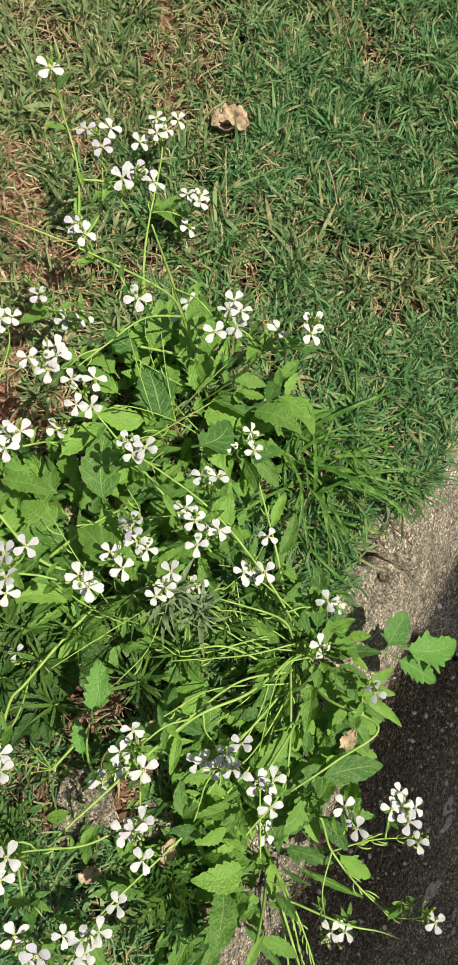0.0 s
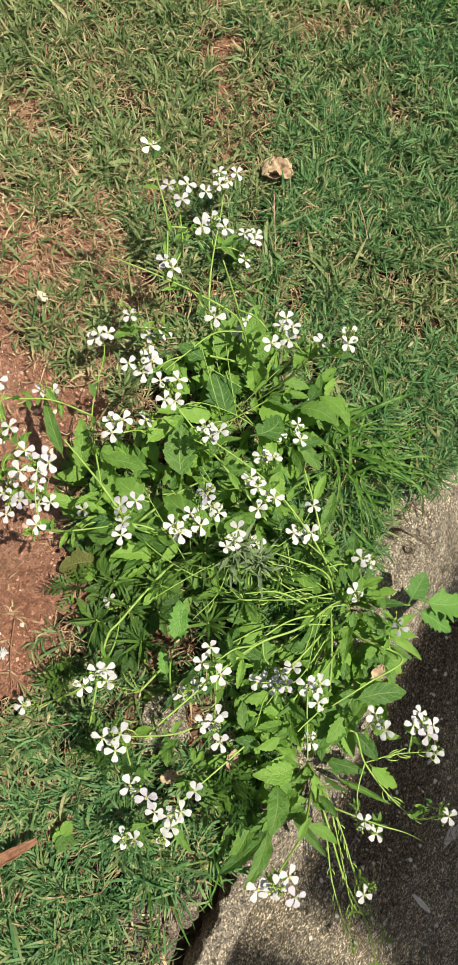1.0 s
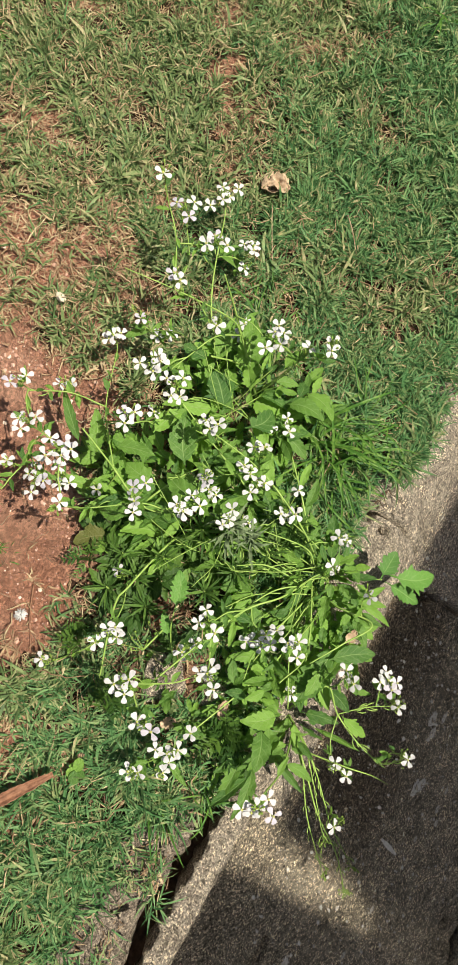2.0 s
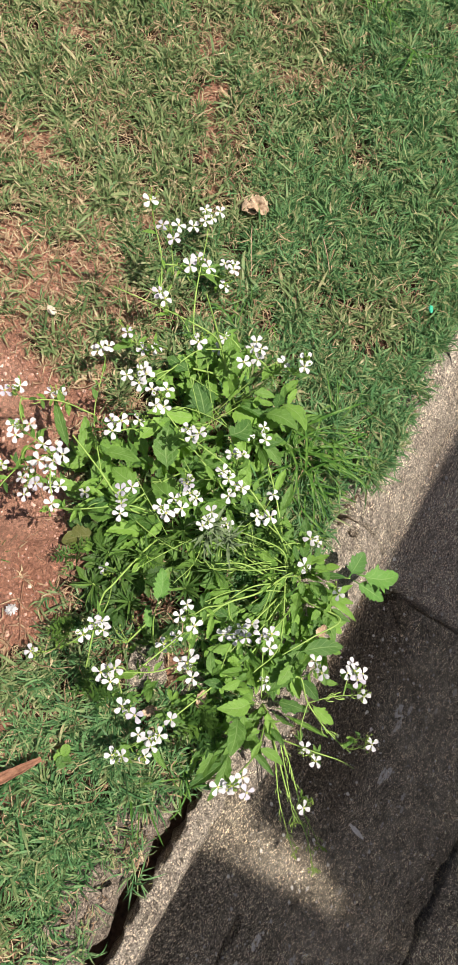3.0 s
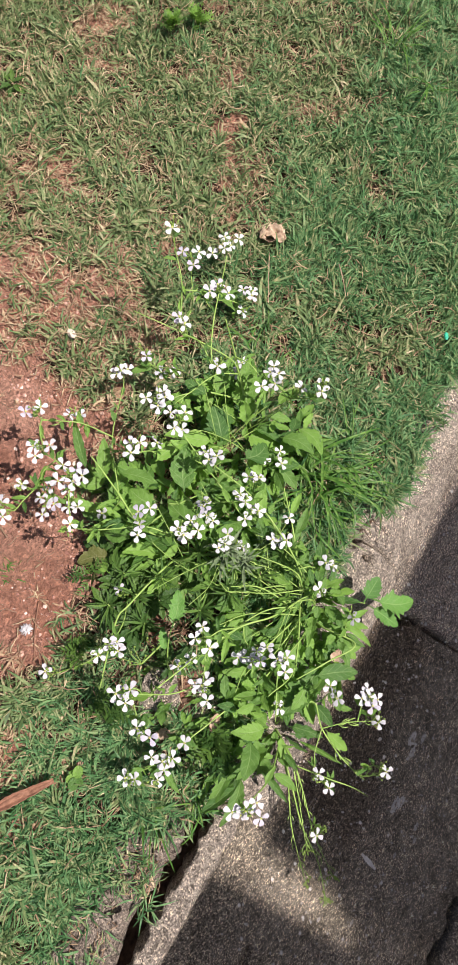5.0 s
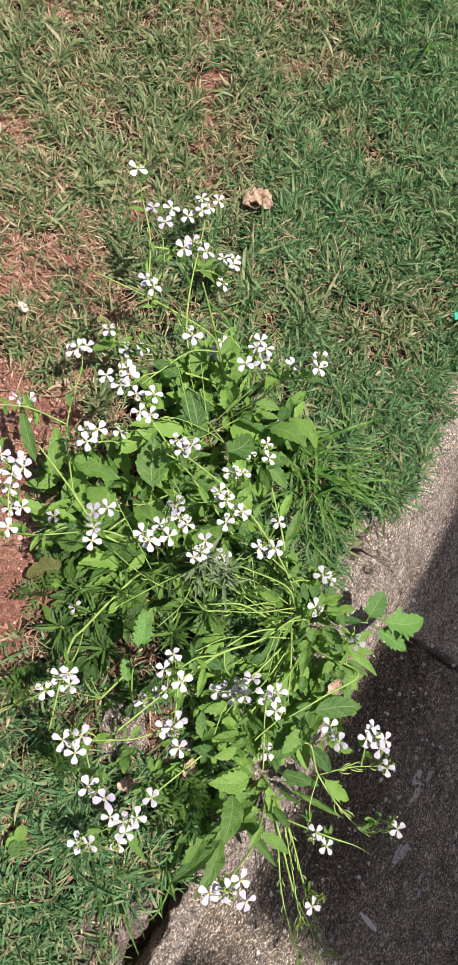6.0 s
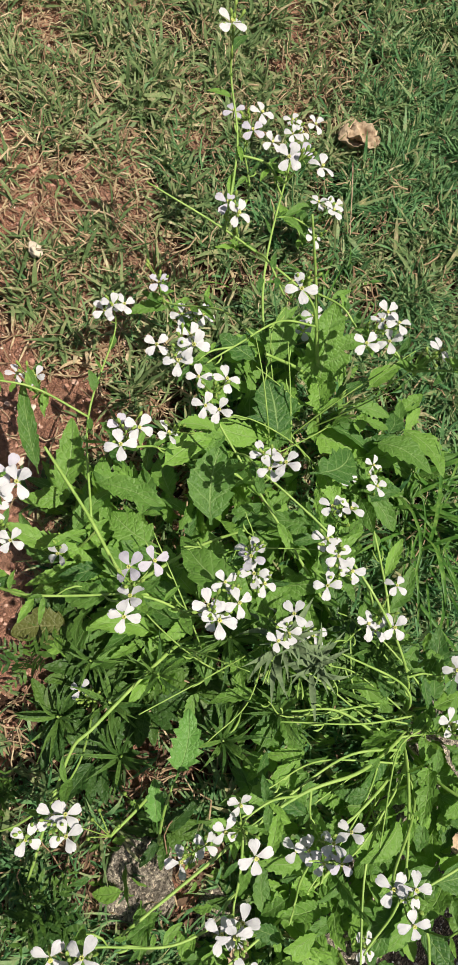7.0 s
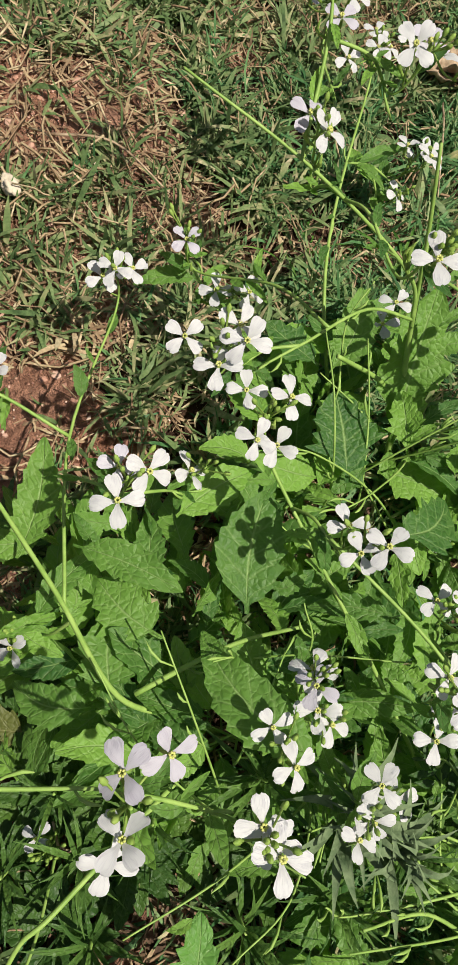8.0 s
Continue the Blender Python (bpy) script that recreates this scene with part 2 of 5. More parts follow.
def part(name, me, parent, label="", m=None):
    """Links a mesh as one object under a thing or under a part."""
    ob = new(name, me)
    ob.parent = parent
    if m is not None:
        ob.matrix_basis = m
    if label:
        tagged(ob, label)
    return ob


def thing(name, place, label, category, group=""):
    ob = new(name)
    ob.empty_display_size = 0.02
    ob.location = place
    return tagged(ob, label, category, group)


def tube(points, radii, sides=6):
    """Points and faces of a tapering tube, closed at both ends."""
    pts = [Vector(p) for p in points]
    verts, faces = [], []
    side = None
    for n, p in enumerate(pts):
        along = (pts[min(n + 1, len(pts) - 1)] - pts[max(n - 1, 0)]).normalized()
        if side is None:
            side = along.orthogonal().normalized()
        side = (side - along * side.dot(along)).normalized()
        up = along.cross(side)
        for k in range(sides):
            a = 2 * math.pi * k / sides
            verts.append(p + radii[n] * (math.cos(a) * side + math.sin(a) * up))
    for n in range(len(pts) - 1):
        for k in range(sides):
            a, b = n * sides + k, n * sides + (k + 1) % sides
            faces.append((a, b, b + sides, a + sides))
    faces.append(tuple(range(sides))[::-1])
    faces.append(tuple(range((len(pts) - 1) * sides, len(pts) * sides)))
    return verts, faces


def join(pieces):
    verts, faces = [], []
    for v, f in pieces:
        n = len(verts)
        verts += list(v)
        faces += [tuple(i + n for i in face) for face in f]
    return verts, faces


def curve_points(controls, steps=10):
    """A smooth line through the controls."""
    c = [Vector(p) for p in controls]
    c = [c[0] * 2 - c[1]] + c + [c[-1] * 2 - c[-2]]
    out = []
    for n in range(1, len(c) - 2):
        for k in range(steps):
            t = k / steps
            a, b, d, e = c[n - 1], c[n], c[n + 1], c[n + 2]
            out.append(0.5 * ((2 * b) + (d - a) * t + (2 * a - 5 * b + 4 * d - e) * t * t + (3 * b - a - 3 * d + e) * t ** 3))
    return out + [c[-2]]


def lump(seed, size, rough=0.25, rings=6, around=9):
    """A rough stone of about that size."""
    verts, faces = [], []
    off = Vector((seed * 3.7, seed * 1.3, seed * 2.1))
    for i in range(rings + 1):
        th = math.pi * i / rings
        for k in range(around):
            ph = 2 * math.pi * k / around
            d = Vector((math.sin(th) * math.cos(ph), math.sin(th) * math.sin(ph), math.cos(th)))
            r = 1 + rough * noise.noise(d * 1.7 + off) * 2 + rough * 0.5 * noise.noise(d * 5 + off)
            verts.append(Vector((d.x * size[0], d.y * size[1], d.z * size[2])) * r)
    for i in range(rings):
        for k in range(around):
            a, b = i * around + k, i * around + (k + 1) % around
            faces.append((a, a + around, b + around, b))
    return verts, faces


def basis(origin, along, up, scale=(1, 1, 1)):
    """A pose whose x axis runs along, with z as near to up as it can be."""
    x = Vector(along).normalized()
    y = Vector(up).cross(x)
    y = y.normalized() if y.length > 1e-5 else x.orthogonal().normalized()
    z = x.cross(y)
    m = Matrix((x * scale[0], y * scale[1], z * scale[2])).transposed().to_4x4()
    m.translation = origin
    return m


# ---- ground, kerb and drain ----
ALONG, ACROSS = Vector((0.388, 0.922, 0)).normalized(), Vector((0.922, -0.388, 0)).normalized()


def at(s, d, z):
    """A place by metres along the kerb, across it towards the drain, and up."""
    return ALONG * s + ACROSS * d + Vector((0, 0, z))


def smooth(a, b, v):
    """0 where v is a or short of it, 1 where it is b or past it."""
    t = min(max((v - a) / (b - a), 0.0), 1.0)
    return t * t * (3 - 2 * t)


def ground_height(x, y):
    d = x * ACROSS.x + y * ACROSS.y
    near = 1 - smooth(1.2, 4.0, math.hypot(x, y - 0.3))
    z = 0.045 * math.exp(-((x + 0.34) ** 2 + (y - 0.5) ** 2) / 0.07)
    z += near * (0.010 * noise.noise((x * 5, y * 5, 1.0)) + 0.004 * noise.noise((x * 22, y * 22, 2.0)) + 0.002 * noise.noise((x * 60, y * 60, 3.0)))
    s = x * ALONG.x + y * ALONG.y
    return z - 0.022 * smooth(0.04, 0.12, d) - 0.004 - 0.1 * smooth(0.03, 0.065, d) * smooth(-0.22, -0.28, s)


def bare(x, y):
    """How bare the soil lies: 1 bare, 0 fully grown."""
    w = 0.045 * noise.noise((x * 9, y * 9, 5.0)) + 0.03 * noise.noise((x * 24, y * 24, 6.0))
    best = 0.0
    for cx, cy, rx, ry, most in ((-0.49, 0.075, 0.3, 0.33, 1.0), (-0.42, -0.16, 0.16, 0.1, 0.95), (-0.5, 0.42, 0.18, 0.2, 0.84), (-0.27, 0.5, 0.06, 0.04, 0.65), (-0.44, 0.76, 0.07, 0.06, 0.7),
                                 (-0.12, 0.92, 0.025, 0.07, 0.9), (-0.08, 0.594, 0.04, 0.045, 0.8), (-0.05, 0.47, 0.03, 0.025, 0.5), (-0.2, 0.66, 0.05, 0.04, 0.55), (-0.27, 0.86, 0.05, 0.03, 0.5),
                                 (0.02, 1.03, 0.06, 0.03, 0.5), (-0.16, -0.25, 0.025, 0.02, 0.8), (-0.05, -0.13, 0.07, 0.05, 0.8)):
        r = (abs((x - cx) / rx) ** 2.8 + abs((y - cy) / ry) ** 2.8) ** (1 / 2.8) + w / min(rx, ry, 0.15)
        best = max(best, most * (1 - smooth(0.86, 1.1, r)))
    thin = 0.52 * smooth(-0.05, 0.3, noise.noise((x * 6, y * 6, 9.0))) * (1 - smooth(-0.1, 0.2, x))
    return max(best, thin)


def sheet(name, ss, ds, height, material):
    verts = [at(s, d, 0) for s in ss for d in ds]
    for v in verts:
        v.z = height(v.x, v.y)
    w = len(ds)
    faces = [(i * w + j, i * w + j + 1, (i + 1) * w + j + 1, (i + 1) * w + j) for i in range(len(ss) - 1) for j in range(w - 1)]
    return mesh(name, verts, [f[::-1] for f in faces], material)


far_out = [-500.0, -150.0, -50.0, -18.0, -8.0, -4.0, -2.6, -1.8]
ss = far_out + [round(-1.2 + 0.012 * k, 3) for k in range(250)] + [2.3, 3.2, 5.0, 9.0, 20.0, 60.0, 160.0, 500.0]
ds = far_out + [round(-1.4 + 0.012 * k, 3) for k in range(126)] + [0.118]
ground = tagged(new("ground", sheet("ground", ss, ds, ground_height, SOIL)), "red-brown bare soil under a thin lawn beside the drain", "soil", kind="structure")
ground.data.materials.append(TURF)
ground.data.materials.append(TOPSOIL)
for face in ground.data.polygons:
    if not (-0.84 < face.center.x < 0.7 and -0.74 < face.center.y < 1.59):
        face.material_index = 1
    elif bare(face.center.x, face.center.y) < 0.42 + 0.25 * noise.noise(face.center * 40):
        face.material_index = 2
far_ds = [1.62, 1.7, 1.9, 2.2, 3.0, 5.0, 9.0, 20.0, 60.0, 160.0, 500.0]
far_bank = tagged(new("ground", sheet("far_bank", ss[::4] + [500.0], far_ds, lambda x, y: -0.02 + 0.02 * noise.noise((x, y, 0)), TURF)), "worn turf on the far bank of the drain", "soil", kind="structure")


def slab(name, s0, s1, profile, material, parent, step=0.012, rough=0.004, thick=0.06, wander=0.0, seed=0.0, dents=(), cracks=(), ragged=0.0, slant=(0.0, 0.0)):
    """A length of cast concrete: the profile (d, z) swept along the kerb, with worn ends and a rough face."""
    ns = max(2, int((s1 - s0) / step))
    prof = []
    for (d0, z0), (d1, z1) in zip(profile, profile[1:]):
        k = max(1, int(math.hypot(d1 - d0, z1 - z0) / step))
        prof += [(d0 + (d1 - d0) * i / k, z0 + (z1 - z0) * i / k) for i in range(k)]
    prof.append(profile[-1])
    verts, w = [], len(prof)
    for i in range(ns + 1):
        for j, (d, z) in enumerate(prof):
            s = s0 + (s1 - s0) * i / ns
            s += (d - 0.26) * (slant[0] * smooth(s0 + 0.3, s0, s) + slant[1] * smooth(s1 - 0.3, s1, s))
            if i in (0, ns):
                s += 0.006 * noise.noise((d * 60, s0 + i, seed)) + wander * noise.noise((d * 9, s0 + i, seed))
            q = (s * 14, d * 14, z * 14 + seed)
            lift = rough * (noise.noise(q) + 0.6 * noise.noise((s * 45, d * 45, z * 45 + seed)) + 0.35 * noise.noise((s * 120, d * 120, seed)))
            for sc, dc, size, deep_by in dents:
                lift -= deep_by * (1 - smooth(size * 0.4, size, math.hypot(s - sc, d - dc) * (1 + 0.5 * noise.noise((s * 60, d * 60, 3.0)))))
            for (sa, da), (sb, db), wide, deep_by in cracks:
                t = min(max(((s - sa) * (sb - sa) + (d - da) * (db - da)) / ((sb - sa) ** 2 + (db - da) ** 2), 0), 1)
                off = 0.006 * noise.noise((s * 25, d * 25, 7.0))
                lift -= deep_by * (1 - smooth(wide * 0.3, wide, abs(math.hypot(s - sa - t * (sb - sa), d - da - t * (db - da)) + off)))
            edge = min(i, ns - i)
            drop = 0.006 if edge == 0 else 0.001 if edge == 1 else 0.0
            dw = 0.6 * rough * noise.noise((s * 20, seed, d * 3)) if j in (0, w - 1) else 0.0
            if j < 2 or j > w - 3:
                dw += ragged * (noise.noise((s * 30, seed, d)) + 0.6 * noise.noise((s * 90, d, seed)))
            verts.append(at(s, d + dw, z + lift - drop))
    n = len(verts)
    faces = [(i * w + j, (i + 1) * w + j, (i + 1) * w + j + 1, i * w + j + 1) for i in range(ns) for j in range(w - 1)]
    rim = [i * w for i in range(ns + 1)] + [ns * w + j for j in range(1, w)] + [i * w + w - 1 for i in range(ns - 1, -1, -1)] + [j for j in range(w - 2, 0, -1)]
    verts += [verts[i] - Vector((0, 0, thick)) for i in rim]
    m = len(rim)
    faces += [(rim[k], n + k, n + (k + 1) % m, rim[(k + 1) % m]) for k in range(m)]
    faces.append(tuple(n + k for k in range(m)))
    return part(name, mesh(name, verts, [f[::-1] for f in faces], material), parent)


kerb = tagged(new("kerb"), "weathered grey concrete kerb between lawn and drain", "kerb", kind="structure")
KERB_TOP = [(0.112, -0.034), (0.15, -0.034), (0.178, -0.042), (0.2, -0.058), (0.222, -0.088), (0.245, -0.128)]
slab("kerb_stone", -0.225, 0.235, KERB_TOP, KERB, kerb, 0.006, 0.007, 0.3, 0.02, 1.0, dents=((0.221, 0.167, 0.012, 0.03), (0.231, 0.138, 0.018, 0.022), (0.09, 0.15, 0.03, 0.012), (0.02, 0.2, 0.03, 0.01)),
     cracks=(((0.24, 0.14), (0.19, 0.13), 0.005, 0.012), ((0.221, 0.167), (0.2, 0.2), 0.004, 0.008)))
slab("kerb_stone", 0.24, 1.6, KERB_TOP, KERB, kerb, 0.01, 0.006, 0.3, 0.01, 2.0)
slab("kerb_stone", -1.4, -0.232, [(0.158, -0.056), (0.163, -0.046), (0.19, -0.05), (0.197, -0.064), (0.2, -0.1)], KERB, kerb, 0.005, 0.011, 0.3, 0.02, 3.0, ragged=0.009)
slab("kerb_stone", -1.2, -0.27, [(0.045, -0.034), (0.06, -0.016), (0.09, -0.014), (0.122, -0.024), (0.132, -0.06)], RUBBLE, kerb, 0.006, 0.018, 0.3, 0.03, 6.0, ragged=0.016)
slab("kerb_stone", 1.605, 20.0, KERB_TOP, KERB, kerb, 0.15, 0.004, 0.3, 0.01, 4.0)
slab("kerb_stone", -20.0, -1.405, KERB_TOP, KERB, kerb, 0.15, 0.004, 0.3, 0.01, 5.0)

# Earth in the kerb gap; the gap's shade is put into its dark colour.
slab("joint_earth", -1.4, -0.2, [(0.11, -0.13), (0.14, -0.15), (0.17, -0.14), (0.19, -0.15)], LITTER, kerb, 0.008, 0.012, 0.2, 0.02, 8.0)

drain = tagged(new("drain"), "sloping dark concrete lining of an open drain", "drain", kind="structure")
SIDE = [(0.186, -0.088), (0.26, -0.15), (0.5, -0.4), (0.745, -0.612)]
UPPER = [(0.246, -0.136)] + SIDE[1:]
LOWER = [(0.202, -0.118), (0.26, -0.162)] + SIDE[2:]
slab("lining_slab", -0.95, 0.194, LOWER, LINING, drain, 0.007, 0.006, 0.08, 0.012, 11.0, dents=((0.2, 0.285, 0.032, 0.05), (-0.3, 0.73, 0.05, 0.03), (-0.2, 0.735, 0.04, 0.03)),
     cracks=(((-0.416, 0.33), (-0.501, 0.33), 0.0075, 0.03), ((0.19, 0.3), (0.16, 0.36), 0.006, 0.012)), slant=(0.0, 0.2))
slab("lining_slab", 0.203, 1.5, UPPER, LIT_LINING, drain, 0.012, 0.006, 0.08, 0.012, 12.0, dents=((0.205, 0.29, 0.02, 0.03),), slant=(0.2, 0.0))
slab("lining_slab", 1.51, 20.0, SIDE, LINING, drain, 0.15, 0.004, 0.08, 0.01, 13.0)
slab("lining_slab", -20.0, -0.96, SIDE, LINING, drain, 0.15, 0.004, 0.08, 0.01, 14.0)
BED = [(0.763, -0.622), (1.05, -0.626)]
slab("bed_slab", -20.0, -0.7, BED, LINING, drain, 0.15, 0.004, 0.08, 0.01, 15.0)
slab("bed_slab", -0.69, 0.6, BED, LINING, drain, 0.012, 0.005, 0.08, 0.01, 16.0)
slab("bed_slab", 0.61, 20.0, BED, LINING, drain, 0.15, 0.004, 0.08, 0.01, 17.0)
slab("far_slab", -20.0, 20.0, [(1.065, -0.626), (1.5, -0.07), (1.53, -0.03), (1.66, -0.03)], LINING, drain, 0.15, 0.004, 0.08, 0.01, 18.0)
deep = [at(s, d, -0.72) for s, d in ((-20, 0.05), (20, 0.05), (20, 1.7), (-20, 1.7))]
part("drain_bedding", mesh("drain_bedding", deep, [(0, 1, 2, 3)], SOIL), drain)


# an unseen wall added beyond the drain keeps the sun off the lining, but for a narrow notch between its two lengths
WALL_D, WALL_THICK = 3.1, 0.16
EDGE_D, EDGE_Z = 0.25, -0.135
RISE = math.tan(SUN_HEIGHT) / SUN_FLAT.dot(ACROSS)
SLIDE = SUN_FLAT.dot(ALONG) / SUN_FLAT.dot(ACROSS)
WALL_TOP = EDGE_Z + (WALL_D - EDGE_D) * RISE


def wall(name, s0, s1, top, lean0=0.0, lean1=0.0, fall=0.0):
    """A length of the added shading wall; lean0, lean1: how its ends lean, in metres for each metre of height; fall:
    how far its top slopes down.
    """
    bm = bmesh.new()
    for d in (WALL_D, WALL_D + WALL_THICK):
        for s, lean, low in ((s0, lean0, fall), (s1, lean1, 0.0)):
            for z in (-0.2, top - low):
                bm.verts.new(at(s + lean * (z - WALL_TOP), d, z))
    bmesh.ops.convex_hull(bm, input=bm.verts)
    bmesh.ops.dissolve_limit(bm, angle_limit=0.01, verts=bm.verts, edges=bm.edges)
    bmesh.ops.bevel(bm, geom=bm.edges, offset=0.012, segments=2, affect="EDGES")
    me = bpy.data.meshes.new(name)
    bm.to_mesh(me)
    bm.free()
    me.materials.append(WALL)
    return tagged(new(name, me), "unseen plain wall added beyond the drain to shade it", "wall", kind="structure")


# Gap and notch are shaped to let one band of sun through.
LEANING = 0.085
GAP = (-0.031 + SLIDE, 0.022 + SLIDE)
NOTCH = -0.46 + (WALL_D - 0.555) * RISE
wall("wall_east", GAP[1], 1.9 + SLIDE, WALL_TOP, LEANING, 0.0)
wall("wall_south", -0.9 + SLIDE, GAP[0], -0.07 + (WALL_D - 0.2) * RISE, 0.0, LEANING)
wall("wall_between", GAP[0] + 0.003, GAP[1] - 0.003, NOTCH + 0.46, LEANING, LEANING, 0.4)


# ---- grass ----
rng = np.random.default_rng(7)


def blade_mesh(name, base, az, lift, bend, length, width, material):
    """Many curved blades of grass in one mesh; each is seven points and four faces."""
    n = len(base)
    t = np.linspace(0, 1, 4)
    pts = np.zeros((n, 4, 3))
    pts[:, 0] = base
    curl = rng.normal(0, 0.6, n)
    for k in range(3):
        el, turn = lift - bend * (t[k] + 1 / 6), az + curl * t[k]
        step = np.stack([np.cos(turn) * np.cos(el), np.sin(turn) * np.cos(el), np.sin(el)], 1) * (length / 3)[:, None]
        pts[:, k + 1] = pts[:, k] + step
    twist = rng.normal(0, 0.5, n)
    side = np.stack([-np.sin(az) * np.cos(twist), np.cos(az) * np.cos(twist), np.sin(twist)], 1)
    prof = np.array([0.6, 1.0, 0.72])
    verts = np.zeros((n, 7, 3), np.float32)
    for k in range(3):
        off = side * (width * 0.5 * prof[k])[:, None]
        verts[:, 2 * k], verts[:, 2 * k + 1] = pts[:, k] - off, pts[:, k] + off
    verts[:, 6] = pts[:, 3]
    quad = np.array([[0, 1, 3, 2], [2, 3, 5, 4]])
    start = np.arange(n) * 7
    loops = np.concatenate([(start[:, None, None] + quad).reshape(n, 8), start[:, None] + np.array([4, 5, 6])], 1).ravel()
    sizes = np.tile([4, 4, 3], n)
    me = bpy.data.meshes.new(name)
    me.vertices.add(n * 7)
    me.vertices.foreach_set("co", verts.ravel())
    me.loops.add(len(loops))
    me.loops.foreach_set("vertex_index", loops.astype(np.int32))
    me.polygons.add(len(sizes))
    me.polygons.foreach_set("loop_start", np.concatenate([[0], np.cumsum(sizes)[:-1]]).astype(np.int32))
    me.polygons.foreach_set("loop_total", sizes.astype(np.int32))
    me.polygons.foreach_set("use_smooth", np.ones(len(sizes), bool))
    me.update(calc_edges=True)
    me.materials.append(material)
    return me


def scatter(count, x0, x1, y0, y1, keep):
    out = []
    while len(out) < count:
        x, y = rng.uniform(x0, x1), rng.uniform(y0, y1)
        s = x * ALONG.x + y * ALONG.y
        edge = 0.124 - 0.012 * smooth(-0.24, -0.34, s) + 0.022 * smooth(0.15, 0.42, s)
        if x * ACROSS.x + y * ACROSS.y < edge + 0.008 + 0.035 * noise.noise((x * 11, y * 11, 0)) and rng.random() < keep(x, y):
            rubble = s < -0.27 and x * ACROSS.x + y * ACROSS.y > 0.05
            out.append((x, y, -0.012 if rubble else max(ground_height(x, y), -0.024)))
    return np.array(out)


def lawn(name, shoots, area, per, keep, size, label, material, flat=False, blade=0.0026):
    roots = scatter(shoots, *area, keep)
    base = np.repeat(roots, per, 0)
    n = len(base)
    lean = np.repeat(rng.uniform(0, 2 * np.pi, shoots), per) + rng.normal(0, 0.25, n)
    node = np.tile((np.arange(per) + 0.5) / per, shoots)
    reach = np.repeat(rng.uniform(0.008, 0.03, shoots), per)
    rise = np.repeat(rng.uniform(0.15, 0.9, shoots), per)
    side = np.tile(np.where(np.arange(per) % 2, 1.0, -1.0), shoots)
    az = rng.uniform(0, 2 * np.pi, n) if flat else lean + side * rng.normal(0.75, 0.35, n)
    along = reach * node * (0.6 if flat else 1.0)
    base[:, 0] += np.cos(lean) * along * np.cos(rise) + rng.normal(0, 0.002, n)
    base[:, 1] += np.sin(lean) * along * np.cos(rise) + rng.normal(0, 0.002, n)
    base[:, 2] += (rng.random(n) * 0.006 if flat else along * np.sin(rise)) + 0.001
    lift = rng.normal(0.15, 0.25, n) if flat else rng.normal(0.55, 0.4, n)
    bend = rng.normal(0.2, 0.5, n) if flat else rng.normal(0.75, 0.6, n)
    tall = np.ones(n) if flat else np.repeat([0.8 + 0.35 * clump(x, y) for x, y, _ in roots], per)
    length = size * rng.lognormal(0, 0.35, n) * tall
    width = (0.0017 if flat else blade) * rng.lognormal(0, 0.25, n) * (0.6 + 0.4 * length / size)
    ob = new(name, blade_mesh(name, base, az, lift, bend, length, width, material))
    return tagged(ob, label, "grass", kind="stuff")


def clump(x, y):
    """Tussocks and gaps in the turf."""
    return 0.02 + 0.98 * smooth(-0.02, 0.3, noise.noise((x * 25, y * 25, 12.0)) + 0.5 * noise.noise((x * 70, y * 70, 13.0)))


def crowded(x, y):
    """1 where the weeds and radish leaves leave the turf little room."""
    low = 1 - smooth(0.6, 1.1, math.hypot((x + 0.1) / 0.14, (y - 0.0) / 0.11))
    return max(low, 0.9 * (1 - smooth(0.5, 1.1, math.hypot((x - 0.13) / 0.085, (y - 0.235) / 0.085))))


def lush(x, y):
    """1 where the lawn stays green, towards the far right; 0 where it is dry."""
    worn = max(math.exp(-((x - cx) ** 2 + (y - cy) ** 2) / (r * r)) for cx, cy, r in ((0.24, 0.51, 0.11), (0.1, 0.56, 0.06), (0.08, 1.07, 0.07), (-0.07, 1.17, 0.08), (0.18, 0.86, 0.05)))
    patch = 0.3 * noise.noise((x * 6, y * 6, 4.0)) + 0.2 * noise.noise((x * 15, y * 15, 14.0))
    return smooth(-0.2, 0.2, x - 0.12 * y + 0.06 + patch - 0.42 * worn + 0.22 * smooth(0.0, -0.25, y))


NEAR = (-0.85, 0.62, -0.75, 1.6)
def fringe(x, y):
    """Less grass over the rubble beside the kerb."""
    return 1 - 0.85 * smooth(0.02, 0.075, x * ACROSS.x + y * ACROSS.y) * smooth(-0.24, -0.34, x * ALONG.x + y * ALONG.y)


